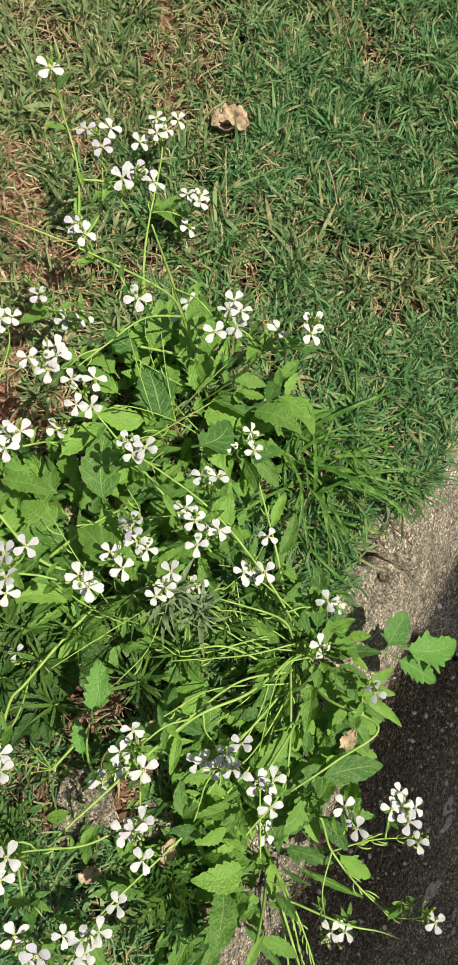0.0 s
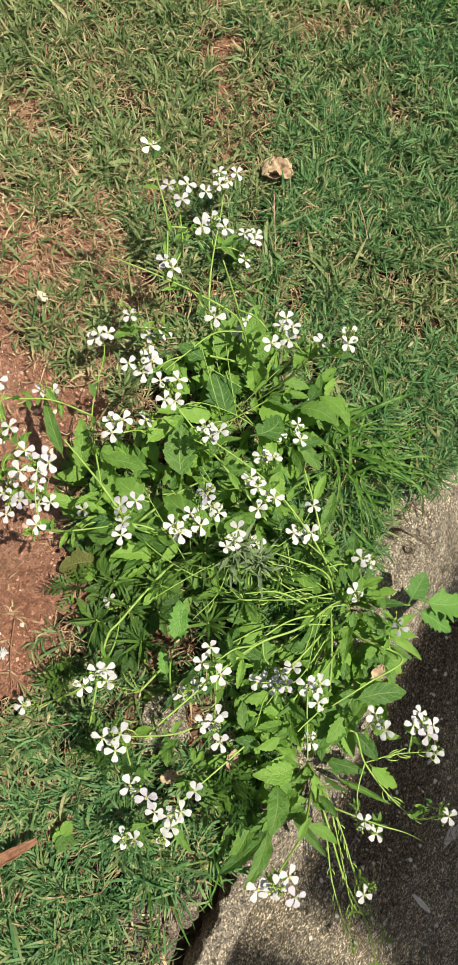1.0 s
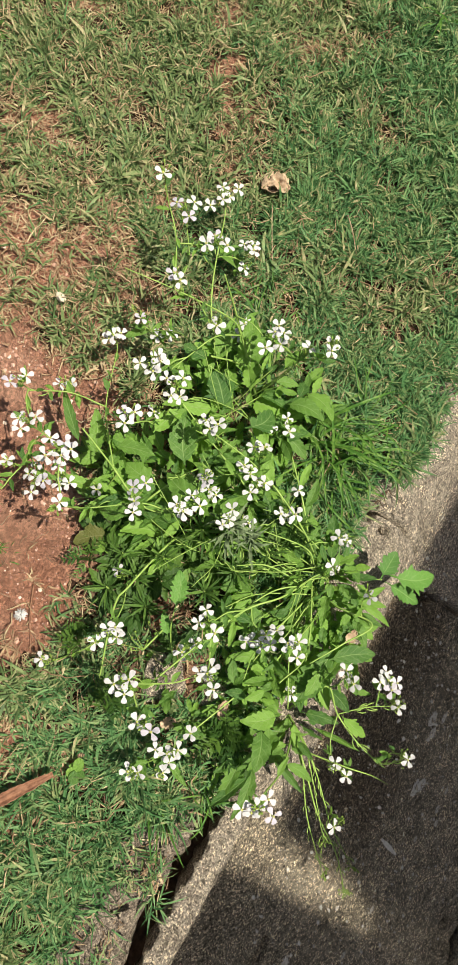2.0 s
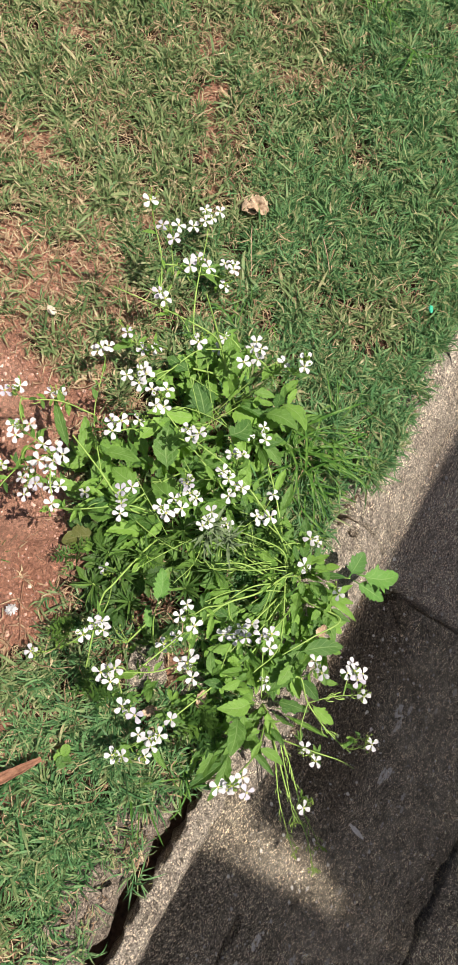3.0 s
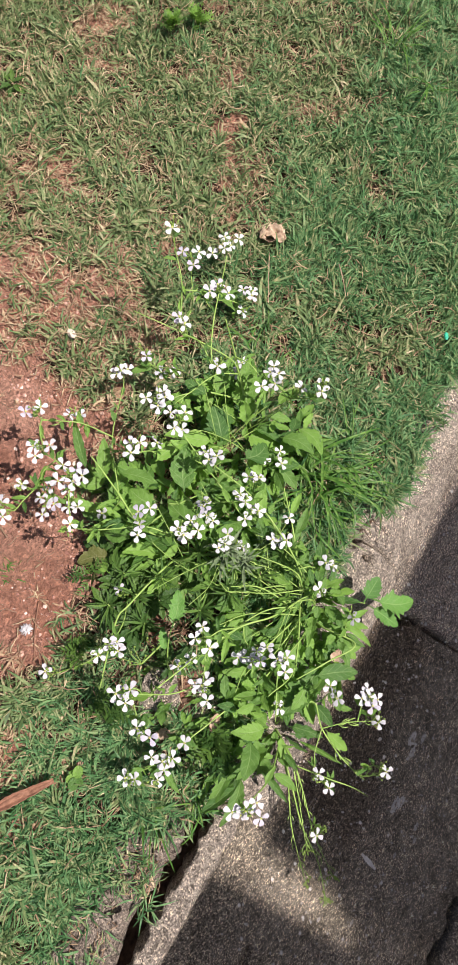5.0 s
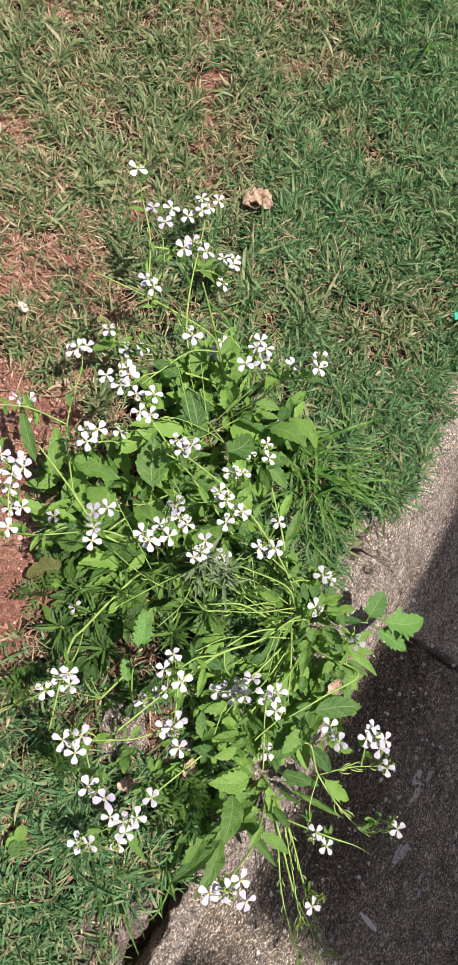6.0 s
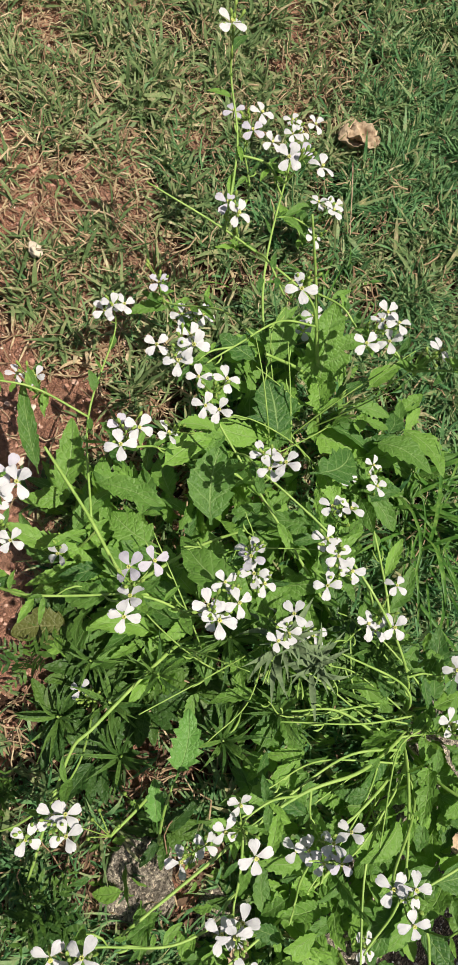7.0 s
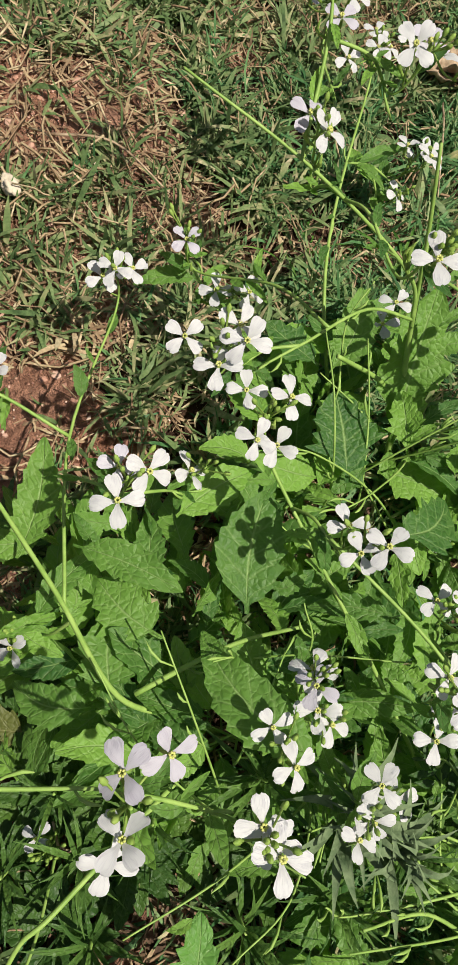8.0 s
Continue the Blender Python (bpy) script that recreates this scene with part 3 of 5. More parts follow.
lawn("lawn_grass", 28000, NEAR, 6, lambda x, y: fringe(x, y) * clump(x, y) * (1 - 0.8 * crowded(x, y)) * (1 - bare(x, y)) ** 1.6 * (0.04 + 0.96 * lush(x, y)), 0.02, "short green creeping lawn grass", GRASS, False, 0.0019)
lawn("olive_grass", 22000, NEAR, 6, lambda x, y: fringe(x, y) * clump(x, y) * (1 - 0.8 * crowded(x, y)) * (1 - bare(x, y)) ** 1.4 * (1.0 - 0.7 * lush(x, y)), 0.02, "short olive half-dry lawn grass", OLIVE, False, 0.0025)
lawn("dry_grass", 17000, NEAR, 3, lambda x, y: (1 - 0.8 * crowded(x, y)) * (0.35 + 1.3 * bare(x, y)) * (1 - smooth(0.72, 0.95, bare(x, y))) * (1.0 - 0.5 * lush(x, y)) + 0.05, 0.015, "dry straw-coloured grass litter on the soil", STRAW, True)
lawn("lawn_grass", 9000, (-2.6, 1.6, -2.6, 3.4), 4, lambda x, y: 0.0 if (-0.85 < x < 0.62 and -0.75 < y < 1.6) else 0.7, 0.045, "short green creeping lawn grass", GRASS)


# wiry runners of the creeping grass
def runners(count, keep, label):
    pieces = []
    for x, y, z in scatter(count, *NEAR, keep):
        a, line = rng.uniform(0, 6.28), []
        for k in range(6):
            line.append(Vector((x, y, max(ground_height(x, y), -0.024) + 0.004 + 0.02 * rng.random())))
            a += rng.normal(0, 0.5)
            step = rng.uniform(0.006, 0.016)
            x, y = x + step * math.cos(a), y + step * math.sin(a)
        if line[-1].dot(ACROSS) < 0.13:
            pieces.append(tube(line, [rng.uniform(0.0005, 0.0011)] * 6, 4))
    v, f = join(pieces)
    return tagged(new("grass_runners", mesh("grass_runners", v, f, STRAW)), label, "grass", kind="stuff")


runners(3000, lambda x, y: (1 - smooth(0.6, 0.95, bare(x, y))) * (1.0 - 0.65 * lush(x, y)), "wiry straw-coloured runners of creeping grass")


# ---- leaves and flowers ----
def leaf_mesh(seed, teeth, lobed, droop, nu=46, nv=6):
    """A leaf one metre long from stalk to tip, to be scaled; u along, v across. Coarsely toothed, folded at the rib, with a wavy rim."""
    r = random.Random(seed)
    verts, uv, faces = [], [], []
    ph, turn, roll = r.random() * 6, r.uniform(-0.1, 0.1), r.uniform(-0.2, 0.2)
    tooth = [[r.uniform(0.35, 1.5) for _ in range(16)] for _ in range(2)]
    lobe = [r.uniform(0.6, 1.3) for _ in range(8)]
    foot = r.uniform(0.12, 0.2) if lobed else r.uniform(0.05, 0.1)
    count, full = (6.2, r.uniform(0.62, 0.78)) if lobed else (6.8, r.uniform(0.72, 0.9))
    fold, wave = r.uniform(0.15, 0.5), r.uniform(0.008, 0.026)
    for i in range(nu + 1):
        u = i / nu
        wide = []
        for s in (0, 1):
            if u < foot:
                w = 0.011 + 0.012 * u
            else:
                t = (u - foot) / (1 - foot)
                w = 0.012 + (0.165 if lobed else 0.15) * math.sin(math.pi * min(t ** full, 1.0)) ** (0.75 if lobed else 0.85)
                if lobed:
                    w *= 1 - lobed * lobe[s * 4 + int(t * 3.9)] * (0.5 + 0.5 * math.cos(t * 14 + ph + 1.7 * s)) * (1 - t) ** 0.9
                k = t * count + 0.45 * s + ph
                w *= 1 + teeth * tooth[s][int(k) % 16] * ((k % 1.0) ** 1.3 - 0.55) * 2.0 * min(1, (1 - t) * 4)
            wide.append(max(w, 0.004))
        for j in range(nv + 1):
            v = j / nv * 2 - 1
            w = wide[0] if v < 0 else wide[1]
            run = (u * 5.5 - 1.3 * abs(v) + 0.5) % 1.0
            quilt = 0.006 * (4 * run * (1 - run)) ** 0.7 * min(1, w * 9) * (1 - 0.6 * abs(v)) * (1 if abs(v) > 0.1 else 0)
            z = fold * w * abs(v) ** 1.2 + roll * w * v + quilt - droop * u * u + wave * math.sin(u * 15 + v * 2.4 + ph) * abs(v) ** 1.5 + 0.005 * math.sin(u * 31 + 5 * v + 2 * ph) * abs(v)
            verts.append((u, w * v + turn * math.sin(u * 3), z))
            uv.append((u, j / nv))
    w = nv + 1
    for i in range(nu):
        for j in range(nv):
            faces.append((i * w + j, (i + 1) * w + j, (i + 1) * w + j + 1, i * w + j + 1))
    return verts, faces, uv


def leaf_kind(name, seed, teeth, lobed, droop, material, nu=46, nv=6):
    v, f, uv = leaf_mesh(seed, teeth, lobed, droop, nu, nv)
    return mesh(name, v, f, material, uv=uv)


BROAD = [leaf_kind("broad_leaf", 10 + k, 0.16, 0.44, 0.06 + 0.06 * k, LEAF) for k in range(6)]
LANCE = [leaf_kind("lance_leaf", 20 + k, 0.11, 0.0, 0.06 + 0.08 * k, LEAF) for k in range(5)]
SMALL = [leaf_kind("small_leaf", 50 + k, 0.1, 0.0, 0.1 * k - 0.1, LEAF, 14, 2) for k in range(4)]
OLD = [leaf_kind("old_leaf", 30, 0.1, 0.4, 0.1, YELLOW_LEAF)]
rnd = random.Random(5)


def leaf(plant, base, tip, width=1.0, kind=None, roll=0.0, label=""):
    """A leaf from the foot of its stalk to its tip. width: relative to the usual."""
    base, tip = Vector(base), Vector(tip)
    run = tip - base
    up = Matrix.Rotation(roll, 3, run.normalized()) @ Vector((0.0, 0.0, 1.0))
    size = run.length
    me = kind or rnd.choice(BROAD + LANCE)
    m = plant.matrix_basis.inverted() @ basis(base, run, up, (size, size * width, size))
    return part("leaf", me, plant, label, m)


def petal_mesh(seed):
    r = random.Random(seed)
    nu, nv = 7, 4
    prof = [0.0006, 0.0012, 0.0024, 0.0034, 0.0039, 0.0037, 0.0028, 0.0009]
    along = [0.0008, 0.0028, 0.005, 0.007, 0.0089, 0.0106, 0.0119, 0.0126]
    curl, cup = r.uniform(-0.0024, 0.0004), r.uniform(-0.0006, 0.0006)
    verts, uv, faces = [], [], []
    for i in range(nu + 1):
        u = along[i] / 0.0121
        for j in range(nv + 1):
            v = j / nv * 2 - 1
            z = 0.0022 * math.sin(min(u * 2.2, 1.57)) + curl * u * u + cup * v * v * u + r.uniform(-0.00022, 0.00022)
            notch = -0.0007 * (1 - abs(v)) if i == nu else 0.0
            verts.append((along[i] + notch + r.uniform(-0.0002, 0.0002), prof[i] * v * r.uniform(0.93, 1.07), z))
            uv.append((u, j / nv))
    w = nv + 1
    for i in range(nu):
        for j in range(nv):
            faces.append((i * w + j, (i + 1) * w + j, (i + 1) * w + j + 1, i * w + j + 1))
    return verts, faces, uv


PETALS = []
for k in range(6):
    v, f, uv = petal_mesh(40 + k)
    PETALS.append(mesh("petal", v, f, PETAL, uv=uv))
FADED_PETALS = []
for k in range(2):
    v, f, uv = petal_mesh(60 + k)
    FADED_PETALS.append(mesh("petal", v, f, FADED, uv=uv))


def flower_heart():
    """Calyx and stamens of one flower."""
    green = [tube([(0, 0, -0.009), (0, 0, -0.005), (0, 0, 0.0005)], (0.0007, 0.0012, 0.0011), 6)]
    yellow = []
    for k in range(6):
        a = k * math.pi / 3 + 0.3
        x, y = 0.0009 * math.cos(a), 0.0009 * math.sin(a)
        yellow.append(tube([(x * 0.6, y * 0.6, 0), (x, y, 0.002), (x * 1.3, y * 1.3, 0.0031)], (0.0003, 0.0004, 0.00062), 5))
    gv, gf = join(green)
    yv, yf = join(yellow)
    me = mesh("flower", gv + yv, gf + [tuple(i + len(gv) for i in f) for f in yf], (BUD, ANTHER))
    me.polygons.foreach_set("material_index", [0] * len(gf) + [1] * len(yf))
    return me


HEART = flower_heart()


def flower(plant, place, tilt=None, faded=False, size=1.0):
    """A four-petalled cross, facing up with a lean of its own."""
    lean = tilt or Vector((rnd.gauss(0.12, 0.3), rnd.gauss(-0.12, 0.3), 1.0))
    m = Matrix.Translation(place) @ Vector((0, 0, 1)).rotation_difference(lean).to_matrix().to_4x4() @ pose(0, 0, 0, 0, 0, rnd.uniform(0, 360))
    m = m @ Matrix.Diagonal((*(Vector((1, 1, 1)) * size * rnd.uniform(0.8, 0.98)), 1))
    heart = part("flower", HEART, plant, "", plant.matrix_basis.inverted() @ m)
    spread = rnd.uniform(-8, 8)
    for k in range(4):
        turn = 90 * k + (spread if k % 2 else -spread) + rnd.uniform(-7, 7)
        part("petal", rnd.choice(FADED_PETALS if faded else PETALS), heart, "", pose(0, 0, 0, rnd.uniform(-14, 14), rnd.uniform(-16, 14), turn))
    return heart


STEMS = {}


def stem_part(plant, controls, r0, r1, name="stem", steps=8):
    pts = curve_points(controls, steps)
    n = len(pts)
    r0, r1 = r0 * 0.64, r1 * 0.75
    v, f = tube(pts, [r0 + (r1 - r0) * k / (n - 1) for k in range(n)], 7)
    inv = plant.matrix_basis.inverted()
    part(name, mesh(name, [inv @ p for p in v], f, STEM), plant)
    STEMS.setdefault(plant.name, []).append(pts)
    return pts


def raceme(plant, flowers, via=None, faded=0.0):
    """A flowering branch: its stem from the nearest older stem or the crown, a tuft of buds, and its flowers on stalks."""
    fl = [Vector(p) for p in flowers]
    mid = sum(fl, Vector()) / len(fl)
    crown = plant.location
    tip = mid + Vector((0, 0, 0.004)) if len(fl) > 1 else mid + Vector((rnd.uniform(-0.008, 0.008), rnd.uniform(-0.008, 0.008), 0.002))
    start, r0 = crown + Vector((rnd.uniform(-0.022, 0.018), rnd.uniform(-0.025, 0.02), -0.004)), 0.0026
    best = (tip - crown).length * (0.4 if plant is plant_c else 0.66)
    for pts in STEMS.get(plant.name, ()):
        for p in pts[len(pts) // 4: (3 * len(pts)) // 4]:
            far = (tip - p).length
            if far < best and tip.z > p.z - 0.03 and far > 0.03:
                best, start, r0 = far, p, 0.0017
    low = tip - Vector((0, 0, 0.03)) - (tip - start).normalized() * 0.012
    run = low - start
    bow = Vector((rnd.uniform(-0.1, 0.1), rnd.uniform(-0.1, 0.1), rnd.uniform(0.0, 0.16))) * run.length
    controls = [start] + [Vector(p) for p in via or (start + run * 0.5 + bow,)] + [low, tip]
    pts = stem_part(plant, controls, r0, 0.0008)
    n, inv = len(pts), plant.matrix_basis.inverted()
    for p in fl:
        foot = pts[rnd.randrange(max(n - 7, 1), n - 1)]
        under = p - Vector((0, 0, 0.0085))
        sag = foot.lerp(under, 0.55) - Vector((0, 0, 0.003))
        v, f = tube(curve_points([foot, sag, under], 3), [0.00055] * 7, 5)
        part("flower_stalk", mesh("flower_stalk", [inv @ x for x in v], f, BUD), plant)
    for k in range(rnd.randrange(5, 10)):
        q = tip + Vector((rnd.gauss(0, 0.004), rnd.gauss(0, 0.004), rnd.uniform(-0.003, 0.004)))
        d = (q - pts[-3]).normalized()
        v, f = tube([pts[-2], q, q + d * 0.0012, q + d * 0.0032, q + d * 0.0045], (0.0004, 0.0005, 0.0013, 0.0012, 0.0003), 6)
        part("bud", mesh("bud", [inv @ x for x in v], f, BUD), plant)
    for k in range(rnd.randrange(1, 4)):
        q = pts[rnd.randrange(max(n - 8, 1), n - 2)]
        a, size = rnd.uniform(0, 6.28), rnd.uniform(0.01, 0.019)
        d = Vector((0.45 * math.cos(a), 0.45 * math.sin(a), 1)).normalized() * size
        v, f = tube([q, q + d * 0.3 + Vector((math.cos(a), math.sin(a), 0)) * 0.003, q + d * 0.6 + Vector((math.cos(a), math.sin(a), 0)) * 0.004, q + d], (0.0005, 0.0009, 0.0013, 0.0003), 6)
        part("seed_pod", mesh("seed_pod", [inv @ x for x in v], f, BUD), plant)
    for p in fl:
        flower(plant, p, faded=rnd.random() < 0.12 + faded)
    for k in range(0 if (plant is plant_d and tip.x > 0.15) or (plant is plant_b and tip.y < 0.03) else rnd.randrange(1, 4)):
        q = pts[rnd.randrange(n // 8, max(n // 2, n // 8 + 1))]
        a, size = rnd.uniform(0, 6.28), rnd.uniform(0.022, 0.05) * (0.45 if q.z > 0.12 else 1.0)
        leaf(plant, q, q + Vector((math.cos(a), math.sin(a), rnd.uniform(-0.15, 0.45))) * size, rnd.uniform(0.7, 1.0), rnd.choice(LANCE))
    for k in range(rnd.randrange(3, 8)):
        q = pts[rnd.randrange(n // 3, n - 3)]
        a, size = rnd.uniform(0, 6.28), rnd.uniform(0.008, 0.022)
        leaf(plant, q, q + Vector((math.cos(a), math.sin(a), rnd.uniform(0.0, 0.9))) * size, rnd.uniform(0.7, 1.3), rnd.choice(SMALL))
    return pts


def radish(place, label):
    return thing("wild_radish", place, label, "plant", "flowering radish plants")


plant_a = radish((0.0, 0.262, 0.0), "leafy wild radish plant with white four-petalled flowers, in the lawn")
plant_b = radish((-0.05, 0.085, 0.0), "sprawling wild radish with white flowers over bare red soil")
plant_c = radish((0.145, 0.035, -0.03), "wild radish with long pale stems and white flowers at the kerb")
plant_d = radish((0.12, -0.155, -0.045), "wild radish hanging over the drain with a few white flowers")

# long bare stems
stem_part(plant_a, [(0.022, 0.3, -0.01), (0.002, 0.325, 0.07), (-0.016, 0.348, 0.135), (-0.028, 0.362, 0.18), (-0.045, 0.38, 0.235)], 0.0042, 0.0012)
stem_part(plant_a, [(-0.016, 0.348, 0.135), (-0.033, 0.353, 0.17), (-0.1, 0.355, 0.22), (-0.172, 0.362, 0.25)], 0.0022, 0.0009)
stem_part(plant_a, [(0.002, 0.325, 0.07), (-0.022, 0.322, 0.1), (-0.055, 0.312, 0.13)], 0.0028, 0.002)
stem_part(plant_a, [(-0.016, 0.348, 0.135), (-0.05, 0.325, 0.165), (-0.08, 0.285, 0.18), (-0.1, 0.262, 0.182)], 0.0018, 0.0009)
stem_part(plant_b, [(-0.05, 0.085, -0.01), (-0.085, 0.09, 0.06), (-0.124, 0.092, 0.1), (-0.165, 0.13, 0.15), (-0.2, 0.16, 0.19)], 0.0036, 0.0014)
stem_part(plant_c, [(0.145, 0.035, -0.03), (0.13, 0.03, 0.06), (0.086, -0.009, 0.105), (0.028, -0.043, 0.125), (-0.067, -0.141, 0.14)], 0.0027, 0.0015)
stem_part(plant_c, [(0.145, 0.035, -0.03), (0.125, 0.06, 0.07), (0.085, 0.1, 0.13), (0.03, 0.15, 0.15), (-0.045, 0.19, 0.17)], 0.0021, 0.0012)
stem_part(plant_c, [(0.145, 0.035, -0.03), (0.16, -0.005, 0.06), (0.209, -0.028, 0.09), (0.17, -0.06, 0.1), (0.13, -0.09, 0.1)], 0.0026, 0.0012)
stem_part(plant_d, [(0.12, -0.155, -0.045), (0.146, -0.222, -0.02), (0.166, -0.297, -0.05), (0.201, -0.373, -0.09)], 0.0026, 0.0008)
stem_part(plant_d, [(0.12, -0.155, -0.045), (0.15, -0.225, -0.015), (0.18, -0.29, -0.05), (0.215, -0.34, -0.085), (0.232, -0.378, -0.11), (0.24, -0.4, -0.125)], 0.0026, 0.0007)
stem_part(plant_d, [(0.12, -0.155, -0.045), (0.15, -0.2, 0.0), (0.172, -0.24, -0.02), (0.2, -0.3, -0.05), (0.243, -0.36, -0.1)], 0.0024, 0.0007)
stem_part(plant_d, [(0.12, -0.155, -0.045), (0.146, -0.2, 0.01), (0.165, -0.25, -0.005), (0.19, -0.322, -0.04)], 0.0022, 0.0007)
stem_part(plant_d, [(0.12, -0.155, -0.045), (0.159, -0.111, 0.05), (0.184, -0.149, 0.025), (0.22, -0.185, 0.005), (0.254, -0.206, 0.0), (0.272, -0.197, 0.03)], 0.0024, 0.0008)
stem_part(plant_d, [(0.184, -0.149, 0.025), (0.22, -0.135, 0.03), (0.258, -0.128, 0.035)], 0.0014, 0.0008)
stem_part(plant_d, [(0.184, -0.149, 0.025), (0.178, -0.185, 0.02), (0.18, -0.208, 0.035)], 0.0014, 0.0008)
stem_part(plant_d, [(0.146, -0.205, -0.02), (0.204, -0.217, 0.0), (0.245, -0.225, -0.015), (0.272, -0.235, -0.03)], 0.002, 0.0007)

raceme(plant_a, ((-0.133, 0.46, 0.313),))
raceme(plant_a, ((-0.131, 0.513, 0.19), (-0.106, 0.512, 0.196), (-0.109, 0.484, 0.202)))
raceme(plant_a, ((-0.08, 0.624, 0.093), (-0.055, 0.619, 0.099), (-0.076, 0.593, 0.105), (-0.096, 0.588, 0.093), (-0.067, 0.604, 0.099)))
raceme(plant_a, ((-0.064, 0.426, 0.247), (-0.046, 0.41, 0.253), (-0.072, 0.406, 0.259)))
raceme(plant_a, ((-0.034, 0.53, 0.085), (-0.017, 0.526, 0.091), (-0.018, 0.513, 0.097)))
raceme(plant_a, ((-0.03, 0.502, 0.064),))
raceme(plant_a, ((-0.111, 0.371, 0.237), (-0.101, 0.358, 0.243)))
raceme(plant_a, ((-0.161, 0.349, 0.145),))
raceme(plant_a, ((-0.137, 0.337, 0.122), (-0.117, 0.338, 0.128)))
raceme(plant_a, ((-0.043, 0.29, 0.262),))
raceme(plant_a, ((-0.016, 0.397, 0.078), (-0.023, 0.373, 0.084)))
raceme(plant_a, ((0.034, 0.341, 0.188), (0.03, 0.327, 0.194), (0.042, 0.324, 0.2), (0.04, 0.314, 0.188), (0.02, 0.303, 0.194)))
raceme(plant_a, ((0.077, 0.306, 0.203),))
raceme(plant_a, ((0.104, 0.299, 0.238), (0.102, 0.284, 0.244)))
raceme(plant_a, ((-0.138, 0.251, 0.211), (-0.115, 0.261, 0.217), (-0.11, 0.251, 0.223), (-0.119, 0.241, 0.211)))
raceme(plant_b, ((-0.206, 0.324, 0.121), (-0.189, 0.331, 0.127), (-0.197, 0.324, 0.133)))
raceme(plant_b, ((-0.15, 0.187, 0.194), (-0.136, 0.187, 0.2), (-0.144, 0.168, 0.206)))
raceme(plant_b, ((-0.12, 0.21, 0.147),))
raceme(plant_b, ((-0.305, 0.209, 0.194), (-0.284, 0.218, 0.2)))
raceme(plant_b, ((-0.266, 0.25, 0.108), (-0.247, 0.249, 0.114)))
raceme(plant_b, ((-0.275, 0.154, 0.214), (-0.268, 0.139, 0.22), (-0.25, 0.154, 0.226)))
raceme(plant_b, ((-0.222, 0.124, 0.244), (-0.2, 0.118, 0.25), (-0.191, 0.11, 0.256), (-0.223, 0.102, 0.244), (-0.203, 0.102, 0.25)))
raceme(plant_b, ((-0.285, 0.103, 0.194),))
raceme(plant_b, ((-0.255, 0.115, 0.165), (-0.251, 0.092, 0.171), (-0.239, 0.088, 0.177), (-0.255, 0.073, 0.165), (-0.261, 0.095, 0.171)))
raceme(plant_b, ((-0.224, 0.091, 0.155), (-0.21, 0.093, 0.161), (-0.227, 0.112, 0.167)))
raceme(plant_b, ((-0.198, 0.05, 0.234),))
raceme(plant_b, ((-0.305, 0.074, 0.194), (-0.297, 0.054, 0.2)))
raceme(plant_b, ((-0.183, 0.101, 0.114),))
raceme(plant_b, ((-0.109, 0.071, 0.268), (-0.104, 0.053, 0.272), (-0.097, 0.079, 0.262), (-0.106, 0.044, 0.258)))
raceme(plant_b, ((-0.059, 0.064, 0.241), (-0.051, 0.056, 0.242), (-0.054, 0.06, 0.236)))
raceme(plant_b, ((-0.036, 0.127, 0.161), (-0.034, 0.119, 0.167)))
raceme(plant_b, ((-0.02, 0.105, 0.15), (-0.029, 0.11, 0.156)))
raceme(plant_b, ((0.005, 0.085, 0.164), (0.002, 0.07, 0.17), (-0.005, 0.061, 0.176)))
raceme(plant_b, ((0.028, 0.08, 0.122),))
raceme(plant_b, ((-0.05, 0.097, 0.164), (-0.037, 0.083, 0.17)))
raceme(plant_b, ((-0.147, 0.005, 0.04),))
raceme(plant_b, ((-0.146, -0.101, 0.124),))
raceme(plant_b, ((-0.133, -0.083, 0.126), (-0.123, -0.08, 0.132), (-0.118, -0.092, 0.138)))
raceme(plant_b, ((-0.23, -0.13, 0.044),))
raceme(plant_c, ((-0.103, 0.245, 0.187), (-0.082, 0.245, 0.193), (-0.093, 0.217, 0.199), (-0.082, 0.221, 0.187)))
raceme(plant_c, ((-0.043, 0.188, 0.2), (-0.036, 0.176, 0.206), (-0.026, 0.18, 0.212)))
raceme(plant_c, ((0.065, 0.254, 0.076), (0.07, 0.231, 0.082)))
raceme(plant_c, ((0.042, 0.24, 0.074),))
raceme(plant_c, ((0.022, 0.179, 0.147), (0.036, 0.178, 0.153)))
raceme(plant_c, ((0.013, 0.135, 0.201), (0.022, 0.123, 0.207)))
raceme(plant_c, ((0.032, 0.131, 0.156), (0.042, 0.127, 0.162), (0.025, 0.11, 0.168)))
raceme(plant_c, ((0.09, 0.135, 0.117), (0.069, 0.098, 0.123), (0.089, 0.099, 0.129), (0.077, 0.096, 0.117)))
raceme(plant_c, ((0.165, 0.081, 0.091), (0.154, 0.083, 0.097)))
raceme(plant_c, ((0.147, 0.039, 0.109),))
raceme(plant_c, ((0.198, 0.003, 0.122),))
raceme(plant_c, ((-0.01, -0.046, 0.175), (-0.017, -0.063, 0.181), (0.004, -0.073, 0.187)))
raceme(plant_c, ((-0.021, -0.084, 0.094), (-0.037, -0.098, 0.1)))
